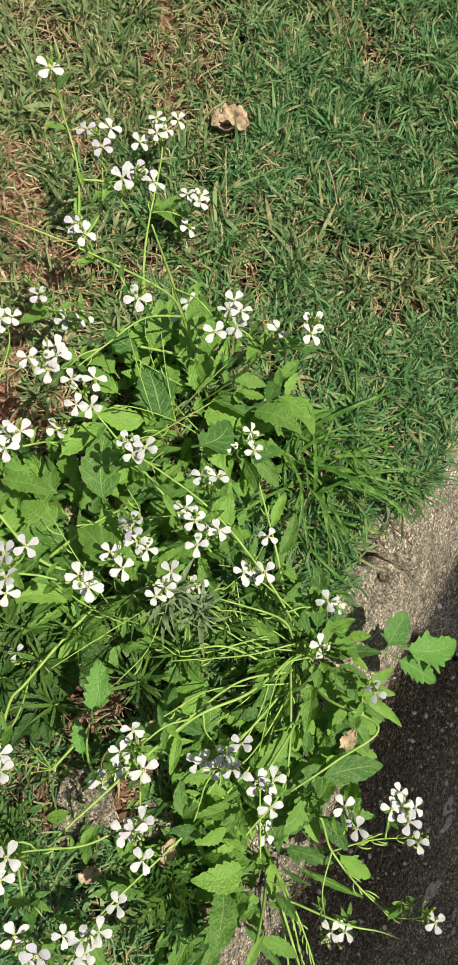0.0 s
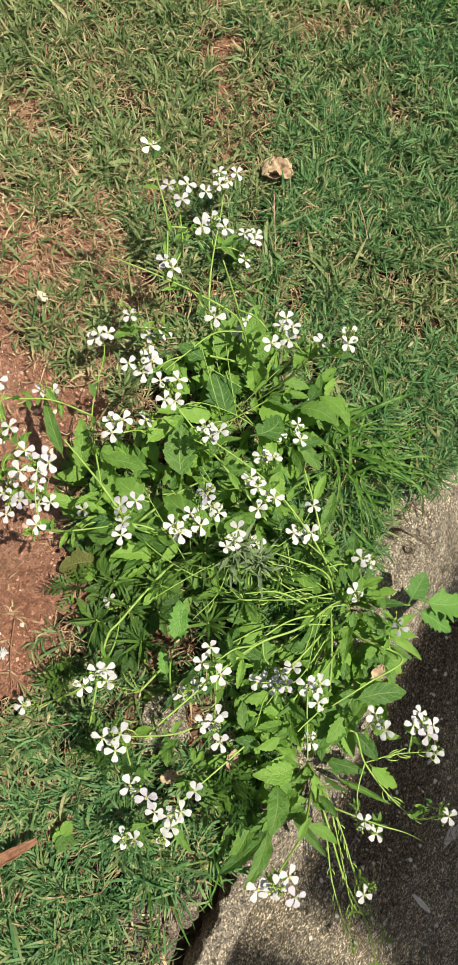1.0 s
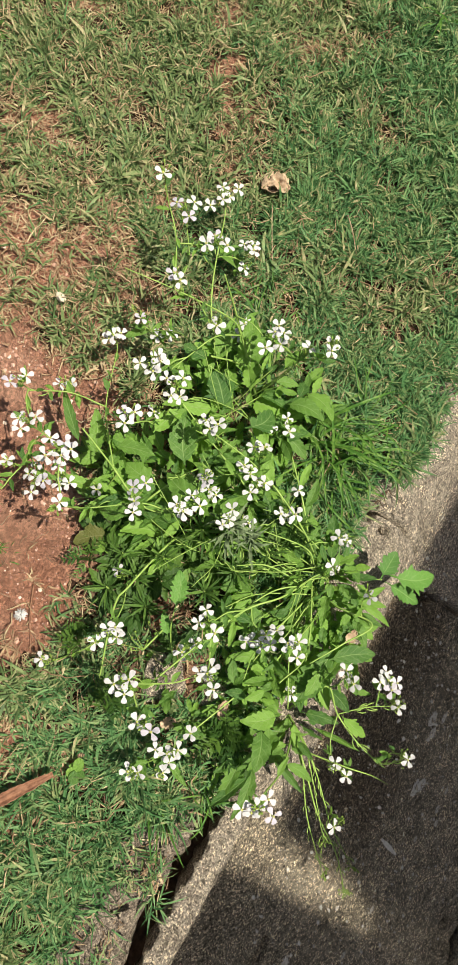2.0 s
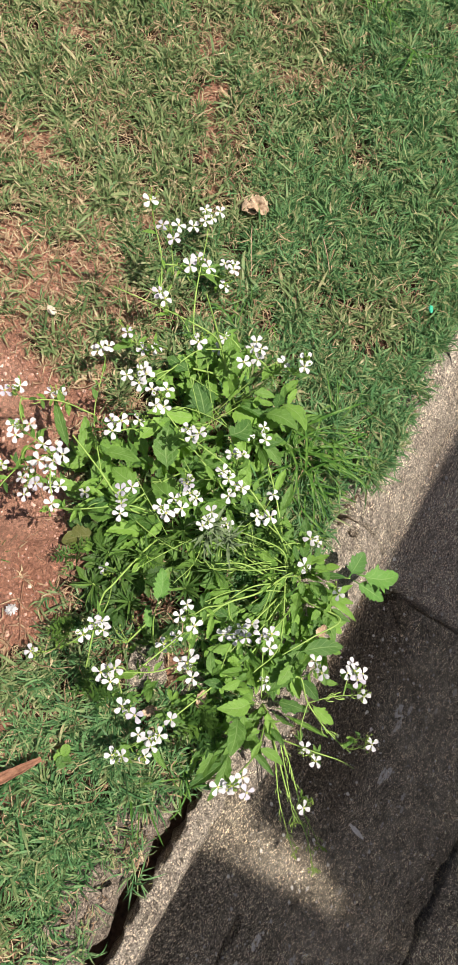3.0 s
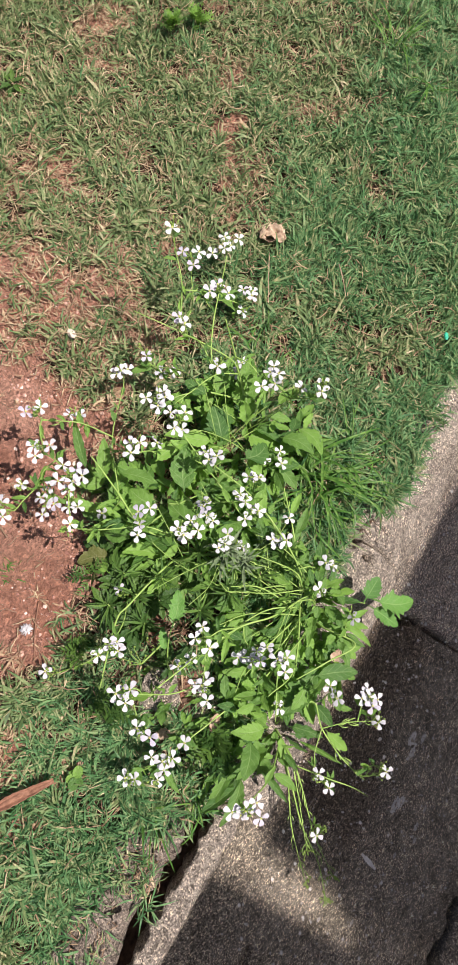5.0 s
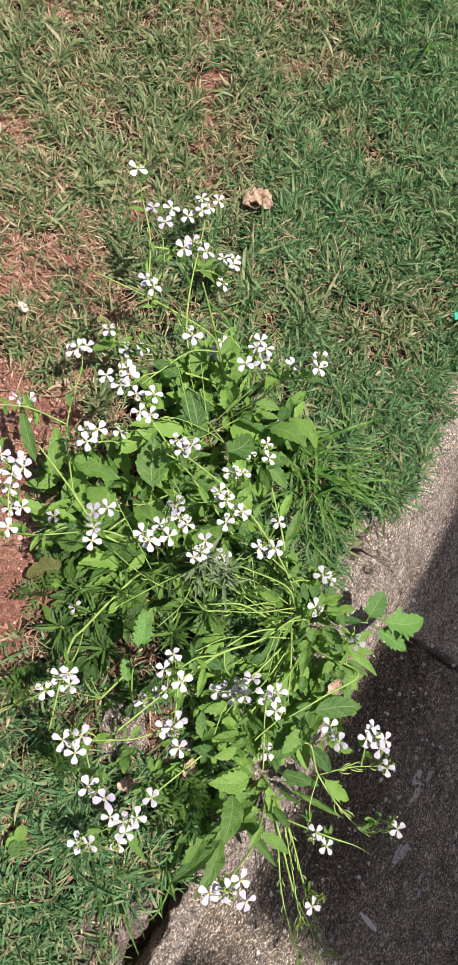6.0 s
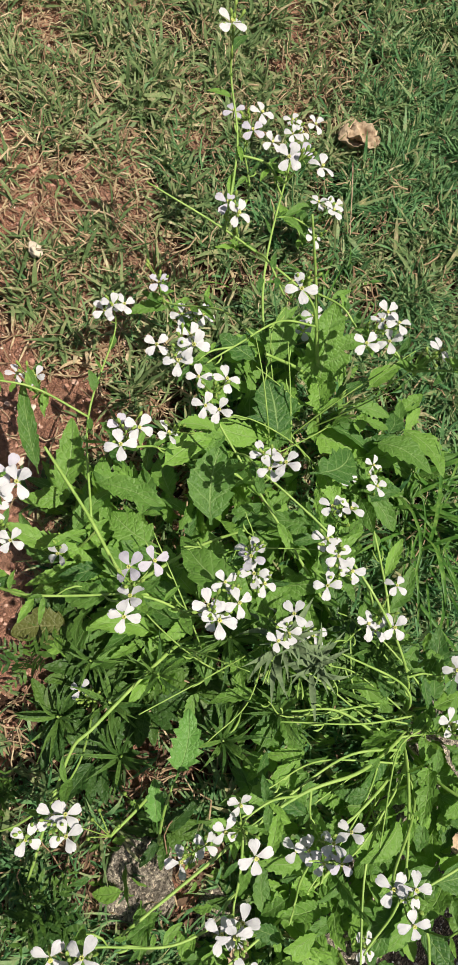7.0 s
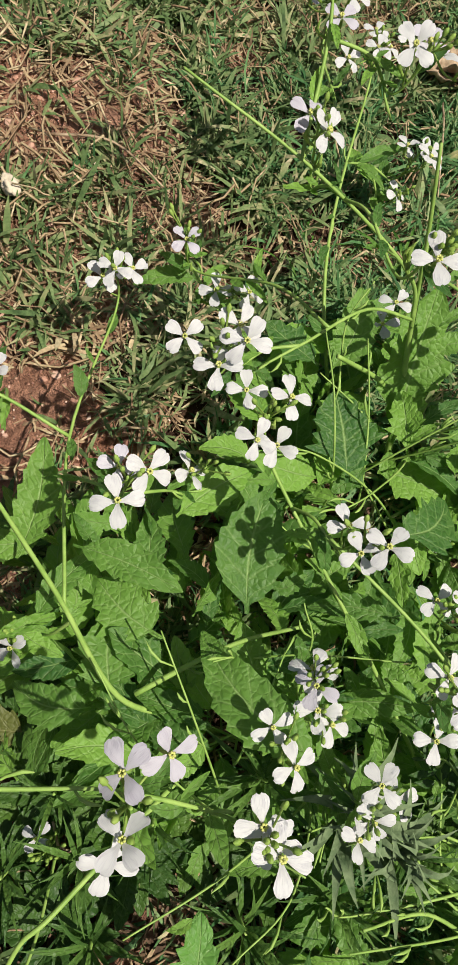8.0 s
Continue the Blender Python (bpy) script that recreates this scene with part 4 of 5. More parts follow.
raceme(plant_c, ((0.045, -0.073, 0.104), (0.052, -0.071, 0.11), (0.069, -0.063, 0.116), (0.083, -0.054, 0.104), (0.065, -0.077, 0.11), (0.076, -0.074, 0.116)))
raceme(plant_c, ((0.092, -0.074, 0.187), (0.104, -0.071, 0.193), (0.103, -0.089, 0.199)))
raceme(plant_c, ((-0.007, -0.122, 0.171), (0.001, -0.119, 0.177), (0.011, -0.138, 0.183), (0.006, -0.113, 0.171)))
raceme(plant_c, ((-0.104, -0.146, 0.194), (-0.089, -0.156, 0.2), (-0.085, -0.14, 0.206)))
raceme(plant_c, ((-0.067, -0.181, 0.227), (-0.049, -0.189, 0.233)))
raceme(plant_c, ((-0.011, -0.196, 0.086), (-0.037, -0.224, 0.092), (-0.052, -0.22, 0.098), (-0.024, -0.218, 0.086), (-0.033, -0.234, 0.092)))
raceme(plant_c, ((-0.085, -0.252, 0.08), (-0.07, -0.251, 0.086)))
raceme(plant_c, ((-0.041, -0.251, 0.054),))
raceme(plant_d, ((0.06, -0.259, 0.198), (0.076, -0.254, 0.204), (0.094, -0.259, 0.21), (0.071, -0.26, 0.198), (0.087, -0.244, 0.204)))
raceme(plant_d, ((0.173, -0.094, 0.128), (0.184, -0.108, 0.134)))
raceme(plant_d, ((0.239, -0.086, 0.06), (0.23, -0.1, 0.066), (0.245, -0.109, 0.072), (0.254, -0.098, 0.06), (0.24, -0.096, 0.066)))
raceme(plant_d, ((0.261, -0.129, 0.049),))
raceme(plant_d, ((0.276, -0.193, 0.056),))
raceme(plant_d, ((0.182, -0.21, 0.051),))
raceme(plant_d, ((0.212, -0.232, -0.03),))
raceme(plant_d, ((0.198, -0.297, -0.015),))
raceme(plant_d, ((0.113, -0.131, 0.072),))


# further stalks of the plant at the kerb, fanning out over the lawn's edge
for x, y, z in ((0.0, -0.07, 0.12), (0.05, -0.11, 0.1), (0.09, -0.12, 0.15), (0.02, 0.02, 0.13), (0.11, -0.15, 0.08), (0.05, 0.07, 0.13)):
    end = Vector((x, y, z))
    foot = plant_c.location + Vector((rnd.uniform(-0.03, 0.015), rnd.uniform(-0.03, 0.02), 0))
    stem_part(plant_c, [foot, foot.lerp(end, 0.12) + Vector((0, 0, 0.085)), foot.lerp(end, 0.55) + Vector((rnd.uniform(-0.025, 0.025), rnd.uniform(-0.025, 0.025), 0.045)), end], 0.0026, 0.001)


for k in range(15):
    a = rnd.uniform(2.2, 4.9)
    end = plant_c.location + Vector((math.cos(a) * rnd.uniform(0.08, 0.17), math.sin(a) * rnd.uniform(0.07, 0.16), rnd.uniform(0.09, 0.17)))
    foot = plant_c.location + Vector((rnd.uniform(-0.03, 0.015), rnd.uniform(-0.03, 0.02), 0))
    stem_part(plant_c, [foot, foot.lerp(end, 0.15) + Vector((0, 0, 0.075)), foot.lerp(end, 0.6) + Vector((rnd.uniform(-0.03, 0.03), rnd.uniform(-0.03, 0.03), 0.03)), end], 0.0018, 0.0007, "stalk")
for k in range(22):
    a = rnd.uniform(0.3, 5.8)
    home = plant_a if k % 2 else plant_b
    foot = home.location + Vector((rnd.gauss(0, 0.03), rnd.gauss(0, 0.03), 0.005))
    end = home.location + Vector((math.cos(a) * rnd.uniform(0.04, 0.13), math.sin(a) * rnd.uniform(0.04, 0.11), rnd.uniform(0.09, 0.16)))
    sway = Vector((rnd.gauss(0, 0.02), rnd.gauss(0, 0.02), rnd.uniform(0.01, 0.04)))
    stem_part(home, [foot, foot.lerp(end, 0.35) + sway, foot.lerp(end, 0.75) + sway * 0.8, end], 0.0014, 0.0006, "stalk")


def pods(plant, line, count):
    """Thin young seed pods along a hanging stalk."""
    for _ in range(count):
        k = rnd.randrange(len(line) // 3, len(line) - 1)
        p, a, size = line[k], rnd.uniform(0, 6.28), rnd.uniform(0.008, 0.02)
        out = Vector((math.cos(a), math.sin(a), rnd.uniform(-0.2, 0.8))).normalized()
        d = ((line[k + 1] - line[k]).normalized() + out * 0.45).normalized()
        v, f = tube([p, p + (d + out * 0.4) * size * 0.35, p + d * size * 0.7 + out * size * 0.12, p + d * size], (0.0004, 0.0007, 0.0009, 0.0002), 5)
        inv = plant.matrix_basis.inverted()
        part("seed_pod", mesh("seed_pod", [inv @ q for q in v], f, STEM), plant)


for line in STEMS[plant_d.name][:6]:
    pods(plant_d, line, 14)
    end, inv = line[-1], plant_d.matrix_basis.inverted()
    for k in range(9):
        q = end + Vector((rnd.gauss(0, 0.005), rnd.gauss(0, 0.005), rnd.uniform(-0.004, 0.006)))
        d = (q - line[-4]).normalized()
        v, f = tube([end, q, q + d * 0.001, q + d * 0.003, q + d * 0.004], (0.0004, 0.0005, 0.0013, 0.0012, 0.0003), 6)
        part("bud", mesh("bud", [inv @ x for x in v], f, BUD), plant_d)
for home in (plant_a, plant_b, plant_c):
    for line in STEMS[home.name][3:]:
        pods(home, line, 3)

# leaves that stand out
BLUISH = [leaf_kind("radish_leaf", 91 + k, 0.2, (0.05, 0.15, 0.4, 0.6)[k], (0.08, 0.1, 0.2, 0.3)[k], BLUISH_LEAF) for k in range(4)]
for plant, base, tip, width, kind in (
        (plant_a, (-0.02, 0.335, 0.06), (-0.041, 0.245, 0.1), 1.3, BROAD[0]), (plant_a, (0.005, 0.3, 0.06), (-0.002, 0.37, 0.14), 1.3, BROAD[1]),
        (plant_b, (-0.165, 0.155, 0.15), (-0.108, 0.146, 0.165), 1.0, LANCE[1]), (plant_b, (-0.069, 0.15, 0.12), (-0.075, 0.217, 0.135), 1.75, LANCE[0]),
        (plant_b, (-0.024, 0.088, 0.155), (-0.091, 0.136, 0.15), 1.15, LANCE[3]), (plant_b, (-0.108, 0.127, 0.1), (-0.153, 0.15, 0.105), 2.1, BROAD[3]),
        (plant_b, (-0.126, 0.09, 0.1), (-0.137, 0.135, 0.105), 2.4, BROAD[4]), (plant_b, (-0.198, 0.147, 0.11), (-0.203, 0.206, 0.14), 1.15, LANCE[2]),
        (plant_b, (-0.176, 0.116, 0.12), (-0.156, 0.158, 0.135), 1.0, LANCE[4]), (plant_b, (-0.195, 0.1, 0.12), (-0.163, 0.124, 0.125), 0.65, LANCE[1]),
        (plant_b, (-0.121, 0.194, 0.11), (-0.085, 0.236, 0.105), 1.5, LANCE[0]), (plant_a, (-0.027, 0.247, 0.1), (-0.048, 0.3, 0.11), 2.3, BROAD[0]),
        (plant_a, (0.006, 0.222, 0.1), (0.041, 0.262, 0.1), 2.0, BROAD[5]), (plant_a, (-0.094, 0.321, 0.08), (-0.05, 0.356, 0.09), 1.6, LANCE[4]),
        (plant_b, (-0.137, 0.082, 0.09), (-0.186, 0.085, 0.085), 1.5, LANCE[3]), (plant_b, (-0.02, 0.084, 0.14), (0.012, 0.055, 0.13), 1.0, LANCE[0]),
        (plant_b, (-0.03, 0.105, 0.1), (-0.064, 0.108, 0.095), 2.1, BROAD[1]), (plant_b, (0.017, 0.172, 0.11), (-0.034, 0.167, 0.105), 0.9, LANCE[2]),
        (plant_b, (-0.103, 0.236, 0.1), (-0.08, 0.217, 0.105), 2.2, BROAD[2]),
        (plant_a, (-0.045, 0.315, 0.07), (-0.028, 0.272, 0.09), 2.0, BROAD[3]), (plant_a, (0.005, 0.285, 0.04), (0.062, 0.272, 0.06), 1.9, BROAD[4]),
        (plant_a, (-0.06, 0.325, 0.09), (-0.1, 0.342, 0.1), 1.8, BROAD[1]),
        (plant_b, (-0.225, 0.17, 0.09), (-0.252, 0.234, 0.13), 0.6, LANCE[0]), (plant_b, (-0.2, 0.12, 0.1), (-0.16, 0.105, 0.11), 1.1, LANCE[2]),
        (plant_b, (-0.054, -0.048, 0.11), (-0.055, 0.006, 0.118), 1.25, BLUISH[0]), (plant_b, (-0.057, -0.083, 0.09), (-0.068, -0.048, 0.1), 1.1, BLUISH[1]),
        (plant_c, (0.229, 0.045, 0.022), (0.248, 0.086, 0.035), 1.9, BLUISH[2]), (plant_c, (0.24, 0.052, 0.028), (0.314, 0.066, 0.022), 1.55, BLUISH[3]),
        (plant_c, (0.236, 0.043, 0.02), (0.293, 0.02, 0.002), 1.2, BLUISH[1]), (plant_c, (0.16, -0.08, 0.07), (0.224, -0.064, 0.06), 1.2, LANCE[0]),
        (plant_c, (0.17, -0.06, 0.06), (0.12, -0.14, 0.06), 1.3, BROAD[1]), (plant_d, (0.19, -0.15, 0.02), (0.23, -0.175, 0.0), 1.1, BROAD[0]),
        (plant_d, (0.15, -0.17, 0.0), (0.225, -0.195, 0.0), 0.3, LANCE[1]), (plant_d, (0.12, -0.16, -0.02), (0.1, -0.245, -0.04), 0.8, LANCE[2])):
    leaf(plant, base, tip, width, kind)
leaf(plant_b, (-0.168, 0.056, 0.022), (-0.225, 0.04, 0.02), 1.8, OLD[0], 0.0, "yellowing leaf")
stem_part(plant_c, [(0.145, 0.035, -0.03), (0.18, 0.045, 0.0), (0.232, 0.045, 0.022)], 0.002, 0.0012, "leaf_stalk")
stem_part(plant_b, [(-0.05, -0.1, -0.01), (-0.054, -0.095, 0.05), (-0.056, -0.07, 0.095), (-0.054, -0.048, 0.11)], 0.0026, 0.0012, "leaf_stalk")


def leafage(plant, count, cx, cy, rx, ry, z0, z1, small, large, kinds=None, slim=1.0):
    """The leafy middle of a plant: leaves on stalks rising from low down to a loose roof."""
    for _ in range(count):
        a, r = rnd.uniform(0, 6.28), math.sqrt(rnd.random())
        x, y = cx + rx * r * math.cos(a), cy + ry * r * math.sin(a)
        z = rnd.uniform(z0, z1) * (1.15 - 0.5 * r)
        out = Vector((x - plant.location.x, y - plant.location.y, 0))
        way = rnd.uniform(-1.2, 1.2) + math.atan2(out.y, out.x)
        size = rnd.uniform(small, large) * (0.6 if rnd.random() < 0.35 else 1.0)
        base = Vector((x, y, z))
        if plant is plant_b and math.hypot(x + 0.01, y + 0.03) < 0.035:
            continue
        leaf(plant, base, base + Vector((math.cos(way), math.sin(way), rnd.uniform(-0.45, 0.7))) * size, slim * rnd.uniform(0.9, 1.6), rnd.choice(kinds) if kinds else None, rnd.gauss(0, 0.5))


leafage(plant_a, 150, 0.0, 0.28, 0.095, 0.1, 0.01, 0.11, 0.028, 0.06)
leafage(plant_a, 40, 0.08, 0.27, 0.055, 0.07, 0.005, 0.06, 0.025, 0.045)
leafage(plant_b, 110, -0.095, 0.14, 0.12, 0.085, 0.015, 0.11, 0.03, 0.06, LANCE, 0.85)
leafage(plant_b, 90, -0.085, 0.135, 0.11, 0.085, 0.02, 0.1, 0.025, 0.052)
leafage(plant_c, 220, 0.1, 0.0, 0.095, 0.13, 0.0, 0.095, 0.022, 0.048)
leafage(plant_d, 70, 0.09, -0.15, 0.055, 0.07, -0.03, 0.07, 0.025, 0.055)
leafage(plant_b, 12, -0.085, 0.03, 0.1, 0.06, 0.004, 0.05, 0.018, 0.042)
leafage(plant_b, 30, -0.045, 0.1, 0.05, 0.04, 0.05, 0.11, 0.025, 0.045)
leafage(plant_c, 40, 0.05, 0.1, 0.07, 0.06, 0.03, 0.1, 0.022, 0.045)
leafage(plant_c, 75, 0.17, -0.03, 0.04, 0.1, 0.0, 0.055, 0.02, 0.042)
leafage(plant_d, 30, 0.06, -0.2, 0.05, 0.045, -0.015, 0.045, 0.04, 0.07, LANCE, 0.55)
leafage(plant_c, 22, 0.135, 0.03, 0.035, 0.045, 0.06, 0.11, 0.025, 0.045)
leafage(plant_c, 40, -0.03, -0.12, 0.09, 0.06, 0.0, 0.035, 0.015, 0.035)
stem_part(plant_b, [(-0.115, 0.095, 0.108), (-0.09, 0.118, 0.115), (-0.067, 0.136, 0.12), (-0.04, 0.15, 0.13)], 0.0026, 0.0014)
stem_part(plant_b, [(-0.05, 0.085, -0.01), (-0.078, 0.054, 0.05), (-0.123, -0.019, 0.075), (-0.139, -0.049, 0.07), (-0.149, -0.144, 0.03)], 0.0028, 0.0016)


# ---- other plants ----
def narrow_leaf(length, width, bend, material, name):
    verts, uv, faces = [], [], []
    for i in range(6):
        u = i / 5
        w = width * (0.35 + 0.65 * math.sin(math.pi * min(u * 1.15 + 0.12, 1.0))) if i < 5 else width * 0.05
        x, z = length * (u - bend * 0.15 * u * u), length * bend * (u - 0.9 * u * u)
        for v in (-1, 0, 1):
            verts.append((x, w * 0.5 * v, z + abs(v) * w * 0.15))
            uv.append((u, v * 0.5 + 0.5))
    for i in range(5):
        for j in range(2):
            a = i * 3 + j
            faces.append((a, a + 3, a + 4, a + 1))
    return mesh(name, verts, faces, material, uv=uv)


WOOL = [narrow_leaf(0.044, 0.005, 0.8 + 0.35 * k, WOOLLY, "woolly_leaf") for k in range(4)]


def cudweed(place, count, size):
    """A rosette of narrow grey woolly leaves."""
    ob = thing("cudweed", place, "grey woolly cudweed rosette among green leaves", "plant")
    for k in range(count):
        ring = k / count
        m = pose(0, 0, 0.03 * (1 - ring), 0, -(15 + 50 * (1 - ring)) + rnd.uniform(-12, 12), k * 137.5) @ pose(0.004, 0, 0, rnd.uniform(-20, 20))
        s = size * (0.5 + 0.6 * ring) * rnd.uniform(0.85, 1.15)
        part("leaf", rnd.choice(WOOL), ob, "", m @ Matrix.Diagonal((s, s, s, 1)))
    v, f = tube([(0, 0, -place[2]), (0, 0, 0), (0, 0, 0.03)], (0.002, 0.002, 0.0015))
    part("stem", mesh("stem", v, f, WOOLLY), ob)


cudweed((0.006, 0.066, 0.105), 46, 1.05)
cudweed((0.034, 0.056, 0.1), 26, 0.95)


def feather_leaf(seed, length, material):
    """A leaf cut into narrow lobes along its rib."""
    r = random.Random(seed)
    pieces = [tube([(0, 0, 0), (length * 0.5, 0, length * 0.12), (length, 0, length * 0.08)], (0.0007, 0.0006, 0.0003), 4)]
    for k in range(4):
        u = 0.3 + 0.18 * k
        for side in (-1, 1):
            ln = length * 0.42 * (1.1 - u * 0.7) * r.uniform(0.8, 1.2)
            a = side * r.uniform(0.6, 0.9)
            p = Vector((length * u, 0, length * 0.13 * math.sin(u * 2.5)))
            d = Vector((math.cos(a), math.sin(a), r.uniform(-0.1, 0.3)))
            q = Vector((-d.y, d.x, 0)) * ln * 0.16
            pieces.append(([p - q * 0.4, p + q * 0.4, p + d * ln * 0.55 + q, p + d * ln * 0.55 - q, p + d * ln], [(0, 3, 2, 1), (3, 4, 2)]))
    v, f = join(pieces)
    return mesh("feather_leaf", v, f, material, uv=[(0.3, 0.2)] * len(v))


FEATHER = [feather_leaf(k, 0.05, WEED) for k in range(4)]
FRESH = [feather_leaf(k + 9, 0.035, LEAF) for k in range(4)]


def feathery_weed(place, count, size, kinds=FEATHER, label="low dark green weed with finely cut leaves"):
    ob = thing("feathery_weed", place, label, "weed", "feathery weeds")
    for k in range(count):
        s = size * rnd.uniform(0.7, 1.2)
        m = pose(0, 0, rnd.uniform(0, 0.02), rnd.uniform(-15, 15), -rnd.uniform(5, 65), k * 137.5 + rnd.uniform(-25, 25))
        part("leaf", rnd.choice(kinds), ob, "", m @ Matrix.Diagonal((s, s, s, 1)))


for x, y, z, count, size in ((0.085, 0.08, 0.05, 12, 0.9), (-0.19, -0.09, 0.01, 10, 0.8), (-0.13, -0.16, 0.01, 14, 0.9), (-0.2, 0.02, 0.005, 8, 0.7), (0.03, -0.2, 0.0, 16, 1.1)):
    feathery_weed((x, y, z), count, size)

SPEAR = leaf_material("spear_leaf", (0.04, 0.11, 0.022), (0.13, 0.25, 0.05), (0.18, 0.3, 0.09), 0.25, (0.16, 0.3, 0.03))
SLIM = [narrow_leaf(0.05, 0.0044, 0.2 + 0.3 * k, SPEAR, "narrow_leaf") for k in range(3)]


def narrow_weed(place, count, size):
    """A low weed with many narrow dark leaves round a short stem."""
    ob = thing("narrow_weed", place, "dark green weed with narrow pointed leaves", "weed", "narrow-leaved weeds")
    for k in range(count):
        ring = k / count
        s = size * rnd.uniform(0.7, 1.15)
        m = pose(0, 0, 0.03 * (1 - ring), 0, -(5 + 45 * (1 - ring)) + rnd.uniform(-12, 12), k * 137.5 + rnd.uniform(-20, 20)) @ pose(0.003, 0, 0, rnd.uniform(-25, 25))
        part("leaf", rnd.choice(SLIM), ob, "", m @ Matrix.Diagonal((s, s, s, 1)))
    v, f = tube([(0, 0, -place[2]), (0, 0, 0), (0, 0, 0.03)], (0.0016, 0.0016, 0.001), 5)
    part("stem", mesh("stem", v, f, STEM), ob)


for x, y, z, count, size in ((-0.033, 0.07, 0.06, 26, 0.9), (0.095, 0.091, 0.05, 24, 0.8), (-0.12, 0.0, 0.02, 16, 0.8), (-0.085, 0.03, 0.03, 18, 0.8), (-0.16, -0.02, 0.01, 14, 0.8), (-0.1, -0.04, 0.015, 16, 0.8),
                             (-0.02, -0.01, 0.03, 20, 0.9), (0.02, 0.02, 0.05, 20, 0.9), (0.06, 0.05, 0.05, 18, 0.8), (-0.145, 0.03, 0.015, 14, 0.7)):
    narrow_weed((x, y, z), count, size)

# a weed with pale closed buds
budding = thing("budding_weed", (-0.068, -0.053, 0.0), "slender weed with pale green round buds", "weed")
line = curve_points([(-0.068, -0.053, -0.005), (-0.071, -0.067, 0.03), (-0.093, -0.099, 0.045)], 4)
v, f = tube(line, [0.0014] * len(line), 5)
part("stem", mesh("stem", [p - Vector((-0.068, -0.053, 0.0)) for p in v], f, STEM), budding)
for x, y, z in ((-0.089, -0.064, 0.07), (-0.123, -0.095, 0.06), (-0.109, -0.102, 0.055), (-0.109, -0.087, 0.065), (-0.105, -0.079, 0.07), (-0.088, -0.088, 0.06)):
    end = Vector((x, y, z))
    d = Vector((0.1, 0.1, 1)).normalized()
    pts = curve_points([line[-1] if y < -0.07 else line[5], end - d * 0.012, end], 3)
    pts += [end + d * 0.0015, end + d * 0.005, end + d * 0.008, end + d * 0.0095]
    v, f = tube(pts, [0.0005] * 7 + [0.0014, 0.0019, 0.0013, 0.0005], 8)
    part("bud", mesh("bud", [p - Vector((-0.068, -0.053, 0.0)) for p in v], f, BUD), budding)

# dead leaves and rotting stalks under the plants; dark tone adds the shade there
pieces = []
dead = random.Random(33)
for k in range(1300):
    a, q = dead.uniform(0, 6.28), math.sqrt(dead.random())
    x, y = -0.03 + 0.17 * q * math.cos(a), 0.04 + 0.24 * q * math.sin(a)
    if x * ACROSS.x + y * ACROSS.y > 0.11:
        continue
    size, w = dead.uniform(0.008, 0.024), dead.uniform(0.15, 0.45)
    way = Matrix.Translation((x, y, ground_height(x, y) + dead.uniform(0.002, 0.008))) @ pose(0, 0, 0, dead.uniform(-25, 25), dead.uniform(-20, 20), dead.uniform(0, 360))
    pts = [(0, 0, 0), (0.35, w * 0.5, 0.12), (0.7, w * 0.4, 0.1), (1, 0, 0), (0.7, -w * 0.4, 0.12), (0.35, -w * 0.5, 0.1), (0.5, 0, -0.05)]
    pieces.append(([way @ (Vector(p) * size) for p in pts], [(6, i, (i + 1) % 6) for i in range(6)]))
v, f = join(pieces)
tagged(new("dead_litter", mesh("dead_litter", v, f, LITTER)), "rotting leaf litter under the radish plants, coloured dark for the shade there", "leaf litter", kind="stuff")


def grass_tuft(place, count, low, high, aim, spread, label, broad=1.0):
    """A tuft of long arching blades, each a part."""
    ob = thing("grass_tuft", place, label, "grass", "grass tufts")
    for _ in range(count):
        az = aim + rnd.gauss(0, spread)
        size, lift, bend = rnd.uniform(low, high), rnd.uniform(0.5, 1.3), rnd.uniform(1.1, 2.9)
        p, verts, uv = Vector((rnd.gauss(0, 0.012), rnd.gauss(0, 0.012), 0)), [], []
        veer = rnd.gauss(0, 0.07)
        wide = rnd.uniform(0.0009, 0.0021) * broad
        for i in range(9):
            u = i / 8
            side = Vector((-math.sin(az), math.cos(az), 0.25 * math.sin(u * 3 + az)))
            w = wide * (0.7 + 0.5 * u) if u < 0.4 else wide * 0.9 * (1 - ((u - 0.4) / 0.62) ** 2)
            verts += [p - side * w, p - Vector((0, 0, w * 0.5)), p + side * w]
            uv += [(u, 0), (u, 0.5), (u, 1)]
            el, az = lift - bend * u, az + veer
            p = p + Vector((math.cos(az) * math.cos(el), math.sin(az) * math.cos(el), math.sin(el))) * size / 8
        faces = [(i * 3 + j, i * 3 + j + 3, i * 3 + j + 4, i * 3 + j + 1) for i in range(8) for j in range(2)]
        part("blade", mesh("blade", verts, faces, TUFT, uv=uv), ob)


